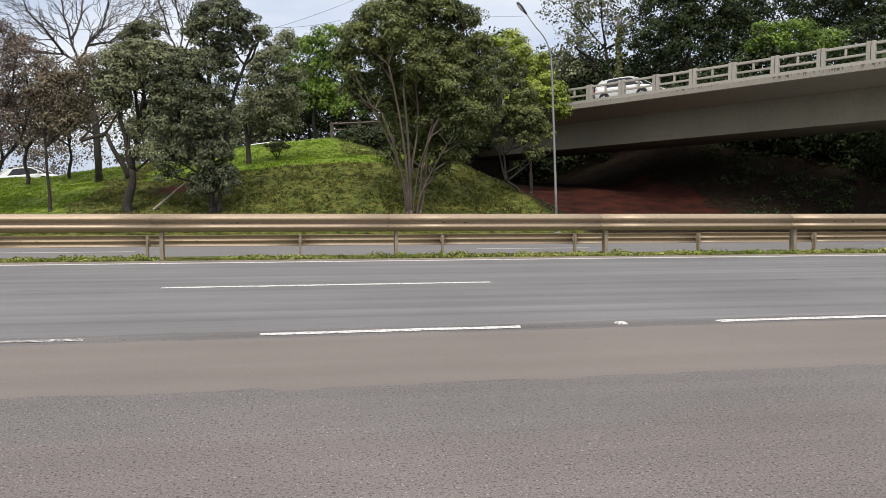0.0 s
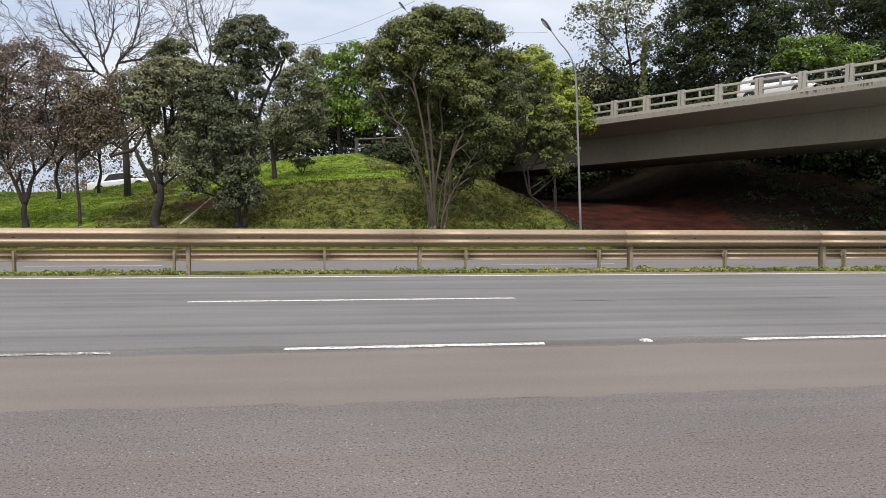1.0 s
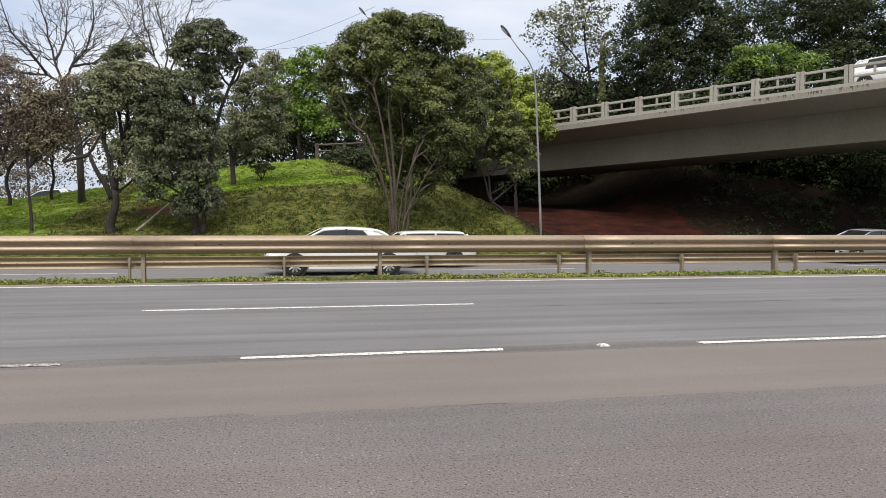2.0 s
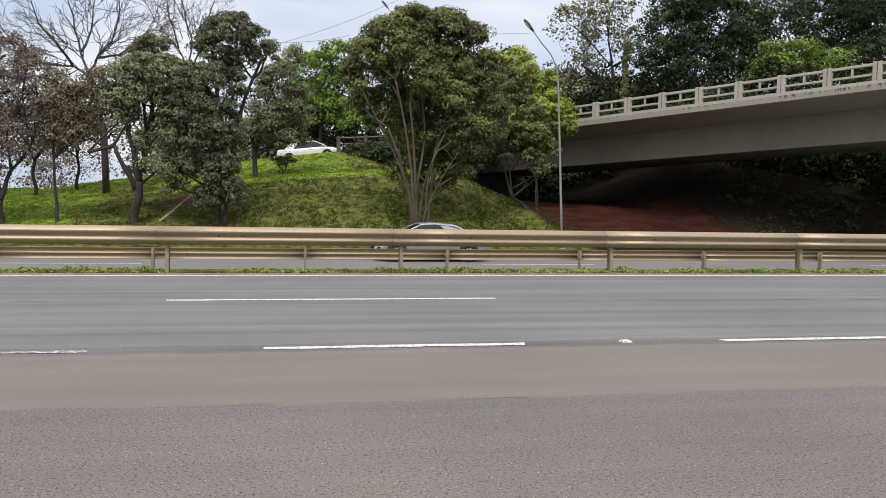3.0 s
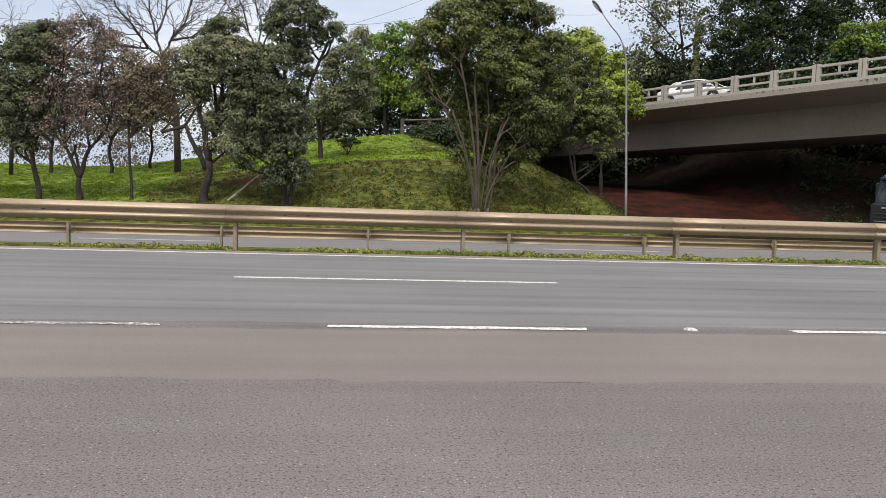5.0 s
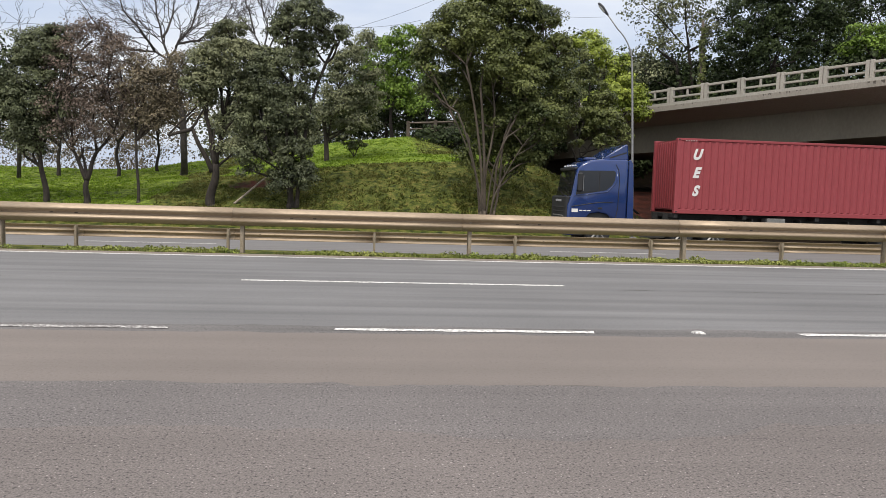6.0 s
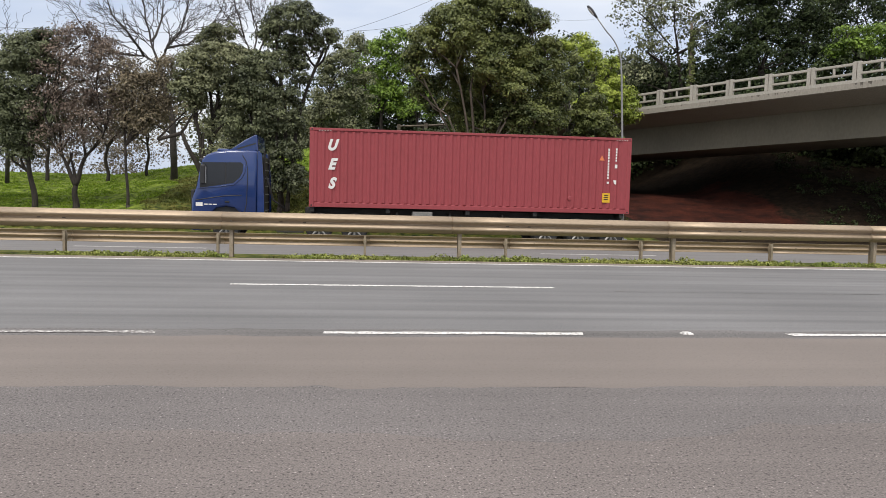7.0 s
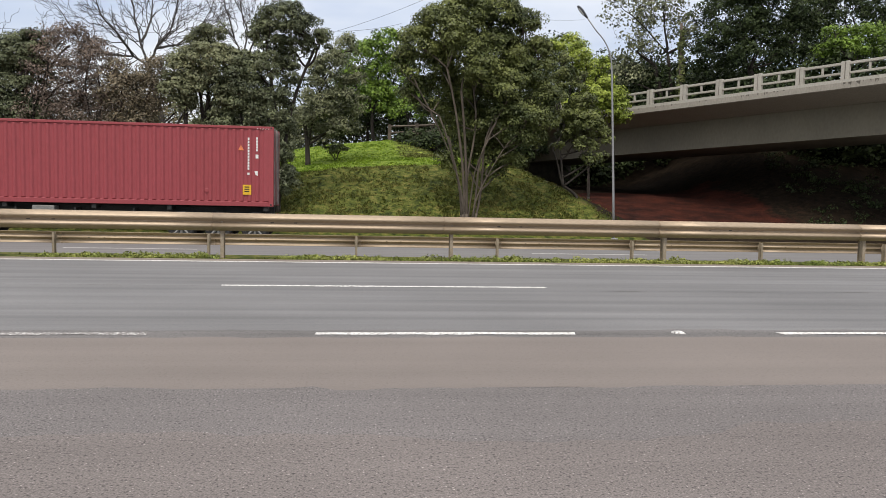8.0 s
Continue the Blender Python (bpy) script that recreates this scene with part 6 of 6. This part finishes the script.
def truck():
    """Tractor with a container trailer: nose at x = 0 pointing along -x, near side at y = 0, standing on z = 0."""
    t = thing("container_truck", "blue tractor cab hauling a faded red shipping container", "truck")
    cab_outline = [(0.02, 0.55), (-0.03, 0.9), (-0.02, 1.5), (0.08, 1.78), (0.15, 1.95), (0.26, 2.6), (0.34, 2.92), (0.5, 3.1), (0.8, 3.22), (1.25, 3.28), (2.2, 3.3), (2.3, 3.25), (2.3, 0.85), (1.75, 0.85),
                   (1.72, 1.0), (1.55, 1.17), (1.2, 1.24), (0.85, 1.17), (0.68, 1.0), (0.64, 0.55)]
    part("cab_shell", extrude_side(cab_outline, 0.0, 2.48, 0.09), M_BLUE, t, "glossy blue cab", True)
    b = panel([(0.27, 1.9), (0.36, 2.82), (1.72, 2.85), (1.8, 2.78), (1.78, 2.5), (1.68, 2.3), (1.45, 2.1), (0.9, 2.0)], -0.006)
    part("side_window", b, M_GLASS, t, "dark side window reaching behind the door")
    b = panel([(0.31, 1.98), (0.38, 2.75), (1.15, 2.77), (1.15, 2.08)], -0.012, 0.008)
    part("door_glass", b, M_GLASS, t)
    for x, w in ((1.16, 0.035),):
        part("window_divider", panel([(x, 2.06), (x, 2.8), (x + w, 2.8), (x + w, 2.07)], -0.014), M_BLACK, t)
    b = Build()
    b.tube([(0.2, -0.004, 1.86), (0.9, -0.004, 1.95), (1.48, -0.004, 2.04), (1.74, -0.004, 2.28), (1.86, -0.004, 2.5), (1.87, -0.004, 2.85)], 0.022, 6)
    part("window_moulding", b, M_BLUE, t, smooth=True)
    for pts in ([(0.12, -0.004, 1.45), (1.1, -0.004, 1.62), (1.75, -0.004, 1.66)], [(1.84, -0.004, 0.95), (1.93, -0.004, 1.4), (1.96, -0.004, 2.6), (1.9, -0.004, 2.9), (1.78, -0.004, 3.1)]):
        part("panel_seam", Build().tube(pts, 0.014, 5), M_BLACK, t)
    for z0, z1 in ((1.25, 1.37),):
        part("decal", panel([(0.13, z0 - 0.01), (0.13, z1), (0.37, z1), (0.37, z0 - 0.01)], -0.008, 0.006), M_DECAL, t, "white maker's plate on the door")
        for x in (0.42, 0.58, 0.74):
            part("decal", panel([(x, 1.29), (x, 1.325), (x + 0.13, 1.325), (x + 0.13, 1.29)], -0.008, 0.006), M_DECAL, t)
    part("door_handle", Build().box(1.15, 1.32, -0.03, 0.01, 1.38, 1.44, bevel=0.015), M_BLACK, t)
    # roof fairing
    fair = [(1.25, 3.27), (1.45, 3.4), (1.85, 3.68), (2.22, 3.88), (2.27, 3.86), (2.3, 3.62), (2.32, 3.27)]
    part("roof_spoiler", extrude_side(fair, 0.12, 2.36, 0.06), M_BLUE, t, "sloped blue roof spoiler")
    part("spoiler_slot", panel([(1.55, 3.36), (2.22, 3.58), (2.24, 3.54), (1.6, 3.32)], 0.115), M_BLACK, t)
    part("roof_hatch", Build().box(0.75, 1.2, 0.7, 1.8, 3.24, 3.36, bevel=0.04), M_BLUE, t)
    part("side_fairing", extrude_side([(2.31, 0.95), (2.31, 3.25), (2.36, 3.3), (2.46, 3.15), (2.52, 2.4), (2.56, 1.0)], 0.0, 0.09, 0.02), M_BLUE, t)
    part("side_fairing", extrude_side([(2.31, 0.95), (2.31, 3.25), (2.36, 3.3), (2.46, 3.15), (2.52, 2.4), (2.56, 1.0)], 2.39, 2.48, 0.02), M_BLUE, t)
    # front: windscreen, visor, grille, lamps, bumper
    b = Build()
    b.add([(0.1, 0.14, 1.86), (0.1, 2.34, 1.86), (0.28, 2.28, 2.85), (0.28, 0.2, 2.85), (0.2, 0.18, 1.95), (0.2, 2.3, 1.95), (0.38, 2.24, 2.85), (0.38, 0.24, 2.85)],
          [(0, 3, 2, 1), (4, 5, 6, 7), (0, 1, 5, 4), (1, 2, 6, 5), (2, 3, 7, 6), (3, 0, 4, 7)])
    part("windscreen", b, M_GLASS, t)
    part("sun_visor", Build().box(0.2, 0.38, 0.2, 2.28, 2.84, 2.96, bevel=0.03), M_BLACK, t)
    part("arch_liner", Build().box(0.66, 1.74, 0.12, 2.36, 0.9, 1.22), M_BLACK, t)
    for k in range(5):
        part("visor_lamp", Build().box(0.3, 0.38, 0.45 + 0.38 * k, 0.58 + 0.38 * k, 2.99, 3.05, bevel=0.02), M_HEAD, t)
    part("grille", Build().box(-0.07, 0.1, 0.1, 2.38, 0.76, 1.84, bevel=0.05), M_BLACK, t, "black grille across the whole nose")
    for k in range(4):
        part("grille_bar", Build().box(-0.1, -0.06, 0.45, 2.03, 0.9 + 0.16 * k, 0.94 + 0.16 * k, bevel=0.01), M_STEEL if k < 2 else M_CHASSIS, t)
    for k in range(6):
        part("badge_bar", Build().box(-0.1, -0.06, 0.82 + 0.14 * k, 0.92 + 0.14 * k, 1.62, 1.7, bevel=0.008), M_RIM, t)
    part("bumper", Build().box(-0.1, 0.5, 0.03, 2.45, 0.35, 0.75, bevel=0.06), M_BLUE, t)
    for y0 in (0.08, 2.0):
        part("headlamp", Build().box(-0.08, 0.14, y0, y0 + 0.4, 0.78, 0.98, bevel=0.04), M_HEAD, t)
    for y0, s in ((-0.2, 1), (2.48, 1)):
        arm = part("mirror", Build().box(0.3, 0.5, y0, y0 + 0.2, 2.02, 2.74, bevel=0.05), M_BLACK, t)
        part("mirror_glass", Build().box(0.5, 0.508, y0 + 0.03, y0 + 0.17, 2.06, 2.66), M_RIM, arm)
    # rack with hoses and a ladder behind the cab
    rack = part("hose_rack", Build().box(2.33, 2.46, 0.28, 2.2, 0.95, 3.1, bevel=0.03), M_BLACK, t, "black rack on the cab's back wall")
    for y in (0.5, 1.95):
        part("upright", Build().tube([(2.5, y, 0.95), (2.5, y, 3.3)], 0.03, 6), M_CHASSIS, rack)
    for k in range(7):
        part("rung", Build().tube([(2.5, 0.5, 1.1 + 0.3 * k), (2.5, 1.95, 1.1 + 0.3 * k)], 0.018, 5), M_STEEL, rack)
    for k in range(3):
        part("hose", Build().tube([(2.5, 0.9 + 0.2 * k, 2.4), (2.62, 0.9 + 0.2 * k, 2.0), (2.75, 0.95 + 0.18 * k, 1.5), (3.2, 1.05 + 0.12 * k, 1.2)], 0.022, 6), M_BLACK, rack, smooth=True)
    # chassis, tanks, wheels
    part("tractor_frame", Build().box(0.6, 6.2, 0.82, 1.66, 0.62, 0.92, bevel=0.02), M_CHASSIS, t)
    part("fuel_tank", lathe([(0.02, 0), (0.3, 0.02), (0.31, 0.04), (0.31, 0.52), (0.3, 0.54), (0.02, 0.56)], 20).moved(lambda p: Vector((2.95 + p.y * 1.9, 0.36 + p.x * 0.9, 0.62 + p.z))), M_STEEL, t)
    part("step_box", Build().box(0.25, 0.62, 0.02, 0.3, 0.35, 0.8, bevel=0.03), M_BLACK, t)
    for x, d in ((1.2, 0.32), (4.55, 0.6), (5.85, 0.6), (13.1, 0.6), (14.4, 0.6), (15.7, 0.6)):
        for y in (d / 2, 2.48 - d / 2):
            wheel(t, x, y, 0.5, d, 8, M_STEEL, 1 if y > 1.24 else -1)
    for x in (4.55, 5.85, 13.1, 14.4, 15.7):
        m = Build()
        m.loft([[(x + 0.58 * math.cos(a), y, 0.5 + 0.58 * math.sin(a)) for a in [radians(30 + 12 * k) for k in range(11)]] + [(x + 0.54 * math.cos(a), y, 0.5 + 0.54 * math.sin(a)) for a in [radians(150 - 12 * k) for k in range(11)]] for y in (0.0, 0.62)])
        part("mudguard", m, M_BLACK, t)
    for y in (0.62, 1.72):
        part("trailer_beam", Build().box(4.0, 16.25, y, y + 0.14, 0.95, 1.26, bevel=0.01), M_CHASSIS, t)
    for x in (4.2, 7.0, 10.0, 12.6, 16.0):
        part("cross_beam", Build().box(x, x + 0.16, 0.06, 2.42, 1.12, 1.29, bevel=0.01), M_CHASSIS, t)
    part("tool_box", Build().box(8.0, 8.75, 0.04, 0.5, 0.72, 1.2, bevel=0.02), M_STEEL, t, "pale steel tool box")
    part("side_guard", Build().box(6.9, 12.0, 0.06, 0.1, 0.6, 0.72, bevel=0.01), M_CHASSIS, t)
    part("side_guard", Build().box(6.9, 12.0, 0.06, 0.1, 0.85, 0.97, bevel=0.01), M_CHASSIS, t)
    for x in (7.4, 9.4, 11.4):
        part("guard_bracket", Build().box(x, x + 0.06, 0.1, 0.62, 0.6, 1.15), M_CHASSIS, t)
    part("tail_bar", Build().box(16.2, 16.34, 0.1, 2.38, 0.5, 0.68, bevel=0.02), M_CHASSIS, t)
    for y in (0.15, 2.05):
        part("tail_lamp", Build().box(16.3, 16.37, y, y + 0.28, 0.86, 1.0, bevel=0.02), M_TAIL, t)
    # container
    x0, x1, z0, z1, wd = 4.17, 16.36, 1.3, 4.196, 2.438
    con = part("container", Build().box(x0 + 0.1, x1 - 0.1, 0.05, wd - 0.05, z0 + 0.12, z1 - 0.06), M_RED, t, "faded red corrugated shipping container")
    for y, s in ((0.045, -1), (wd - 0.045, 1)):
        b = Build()
        top, bot = [], []
        pitch = 0.278
        n = int((x1 - x0 - 0.5) / pitch)
        start = x0 + 0.25
        xs = []
        for k in range(n):
            xs += [(start + k * pitch, 0.0), (start + k * pitch + 0.07, 0.045), (start + k * pitch + 0.14, 0.045), (start + k * pitch + 0.21, 0.0)]
        xs = [(x0 + 0.1, 0.0)] + xs + [(x1 - 0.1, 0.0)]
        m = len(xs)
        yy = [y + s * (0.032 - d) for _, d in xs]
        zs = (z0 + 0.16, z0 + 0.2, z1 - 0.13, z1 - 0.09)
        verts = []
        for i, z in enumerate(zs):
            verts += [(x, yy[j] if 0 < i < 3 else y + s * 0.0, z) for j, (x, _) in enumerate(xs)]
        b.add(verts, [(i * m + j, i * m + j + 1, (i + 1) * m + j + 1, (i + 1) * m + j) for i in range(3) for j in range(m - 1)])
        part("corrugated_side", b, M_RED, con)
        for nm, za, zb in (("bottom_rail", z0, z0 + 0.16), ("top_rail", z1 - 0.09, z1)):
            ya, yb = sorted((y + s * 0.043, y - s * 0.06))
            part(nm, Build().box(x0 + 0.17, x1 - 0.17, ya, yb, za, zb, bevel=0.008), M_RED, con)
    for x in (x0, x1 - 0.17):
        for y in (0.0, wd - 0.16):
            part("corner_post", Build().box(x, x + 0.17, y, y + 0.16, z0 + 0.118, z1 - 0.118, bevel=0.01), M_RED, con)
            for z in (z0, z1 - 0.118):
                cast = part("corner_casting", Build().box(x - 0.003, x + 0.173, y - 0.004, y + 0.164, z, z + 0.118, bevel=0.01), M_RED, con)
                if y == 0.0:
                    part("casting_hole", Build().tube([(x + 0.085, -0.006, z + 0.06), (x + 0.085, 0.01, z + 0.06)], 0.032, 10), M_CHASSIS, cast)
    b = Build()
    for k in range(9):
        part("front_rib", Build().box(x0 + 0.06, x0 + 0.1, 0.2 + 0.23 * k, 0.31 + 0.23 * k, z0 + 0.16, z1 - 0.12, bevel=0.01), M_RED, con)
    for y in (0.16, 1.23):
        part("rear_door", Build().box(x1 - 0.08, x1 - 0.02, y, y + 1.05, z0 + 0.16, z1 - 0.13, bevel=0.01), M_RED, con)
    for y in (0.4, 0.95, 1.5, 2.05):
        part("lock_rod", Build().tube([(x1 + 0.005, y, z0 + 0.05), (x1 + 0.005, y, z1 - 0.05)], 0.02, 6), M_STEEL, con)
    # writing on the near side
    yf = 0.008
    for ch, z in (("U", 3.57), ("E", 2.87), ("S", 2.17)):
        letter(ch, 0.62, M_DECAL, con, 4.97, yf, z)
    for x, za, zb, w in ((15.44, 2.62, 3.78, 0.06), (15.43, 2.42, 2.52, 0.08), (15.74, 3.3, 3.8, 0.06)):
        k = 0
        z = zb
        while z > za:
            h = min(0.085, z - za)
            part("code_bar", panel([(x, z - h), (x, z), (x + w, z), (x + w, z - h)], yf - 0.004, 0.004), M_DECAL, con)
            z -= h + 0.022
    part("label", panel([(15.72, 3.04), (15.72, 3.18), (15.82, 3.18), (15.82, 3.04)], yf - 0.004, 0.004), M_DECAL, con)
    part("label", panel([(15.72, 2.44), (15.68, 2.58), (15.8, 2.58), (15.8, 2.41)], yf - 0.004, 0.004), M_DECAL, con)
    part("warning_triangle", panel([(15.1, 3.32), (15.2, 3.52), (15.31, 3.32)], yf - 0.004, 0.004), M_ORANGE, con)
    lab = part("label", panel([(15.27, 1.72), (15.27, 2.08), (15.57, 2.08), (15.57, 1.72)], yf - 0.004, 0.004), M_YELLOW, con, "yellow information label")
    for z in (1.98, 1.9, 1.82):
        part("text_bar", panel([(15.33, z), (15.33, z + 0.035), (15.5, z + 0.035), (15.5, z)], yf - 0.009, 0.004), M_CHASSIS, lab)
    for k in range(5):
        part("hazard_mark", panel([(4.5 + 0.1 * k, 4.09), (4.53 + 0.1 * k, 4.12), (4.56 + 0.1 * k, 4.12), (4.53 + 0.1 * k, 4.09)], 0.0, 0.003), M_DECAL, con)
        part("hazard_mark", panel([(15.75 + 0.1 * k, 4.09), (15.78 + 0.1 * k, 4.12), (15.81 + 0.1 * k, 4.12), (15.78 + 0.1 * k, 4.09)], 0.0, 0.003), M_DECAL, con)
    part("dent", Build().tube([(14.0, 0.018, 1.85), (14.0, 0.006, 1.85)], [0.09, 0.05], 10), M_RED, con)
    return t


truck_ob = truck()
sedan_near = car("white sedan with alloy wheels on the far carriageway", M_WHITE, "sedan")
wagon_old = car("old off-white station wagon on the far carriageway", M_CREAM, "wagon", 6)
sedan_grey = car("silver-grey sedan on the far carriageway", M_SILVER, "low_sedan")
suv_white = car("white compact sport utility car with alloy wheels", M_WHITE, "suv")
bridge_hatch = car("white hatchback crossing the bridge", M_WHITE, "hatch")
bridge_sedan = car("white sedan climbing the ramp onto the bridge", M_WHITE, "sedan")
ramp_car = car("white hatchback driving down the ramp", M_WHITE, "hatch")


def left_rows(keys, y, yaw=180):
    return [(t, pose(x, y, FAR_Z, 0, 0, yaw)) for t, x in keys]


def on_deck(s, a):
    p = on_bridge(s, a, 0.03)
    return Matrix.Translation(p) @ Matrix((B_ALONG.normalized(), B_ACROSS, B_ALONG.normalized().cross(B_ACROSS))).transposed().to_4x4()


def on_ramp(x, y, z, slope, heading):
    return pose(x, y, z, 0, -slope, heading)


TRUCK_X = [(0.0, 108.0), (5.0, 38.35), (5.2, 35.45), (6.3, 19.86), (6.5, 17.12), (7.0, 10.45), (7.5, 3.8), (8.0, -2.7)]
SEDAN_X = [(0.0, 51.5), (1.3, 19.3), (1.5, 14.35), (1.7, 9.4), (8.0, -146.0)]
WAGON_X = [(0.0, 42.0), (1.2, 20.5), (1.5, 14.8), (2.8, -11.5), (8.0, -112.0)]
GREY_X = [(0.0, 61.0), (2.8, 8.4), (3.3, -1.0), (3.7, -8.4), (8.0, -89.0)]
SUV_X = [(0.0, 104.0), (3.3, 19.2), (3.5, 13.9), (4.0, 0.9), (4.4, -9.5), (8.0, -103.0)]
HATCH_S = [(0.0, 1.3), (1.0, 8.6), (1.5, 12.5), (8.0, 60.0)]
CLIMB = [(0.0, -18.5, 60.4, 1.15, 6, -6), (0.5, -16.2, 60.1, 1.5, 7, -6), (1.0, -13.9, 59.8, 1.9, 8, -4), (2.8, -1.1, 59.0, 4.03, 8, -7), (3.0, 1.0, 58.8, 4.3, 7, -8),
         (3.5, 5.6, 57.7, 4.9, 6, -20), (4.15, 11.9, 53.6, 5.78, 4, -46), (4.8, 18.0, 46.0, 6.27, 2.5, -54.7), (5.2, 21.06, 41.7, 6.5, 2.5, -54.7), (8.0, 42.25, 11.8, 8.14, 2.5, -54.7)]
DESCEND = [(0.0, -2.4, 62.6, 3.2, -8, 175), (0.5, -6.0, 63.0, 2.65, -8, 176), (1.0, -9.6, 63.2, 2.1, -8, 176), (3.0, -24.0, 64.5, 0.4, -2, 174), (8.0, -58.0, 67.6, -0.3, 0, 177)]


def motions():
    walk(truck_ob, [(t, pose(x - 16.36, 28.7, FAR_Z)) for t, x in TRUCK_X])
    walk(sedan_near, left_rows(SEDAN_X, 24.0))
    walk(wagon_old, left_rows(WAGON_X, 26.75))
    walk(sedan_grey, left_rows(GREY_X, 26.75))
    walk(suv_white, left_rows(SUV_X, 24.0))
    walk(bridge_hatch, [(t, on_deck(s, 2.4)) for t, s in HATCH_S])
    walk(bridge_sedan, [(t, on_ramp(*r)) for t, *r in CLIMB])
    walk(ramp_car, [(t, on_ramp(*r)) for t, *r in DESCEND])


motions()
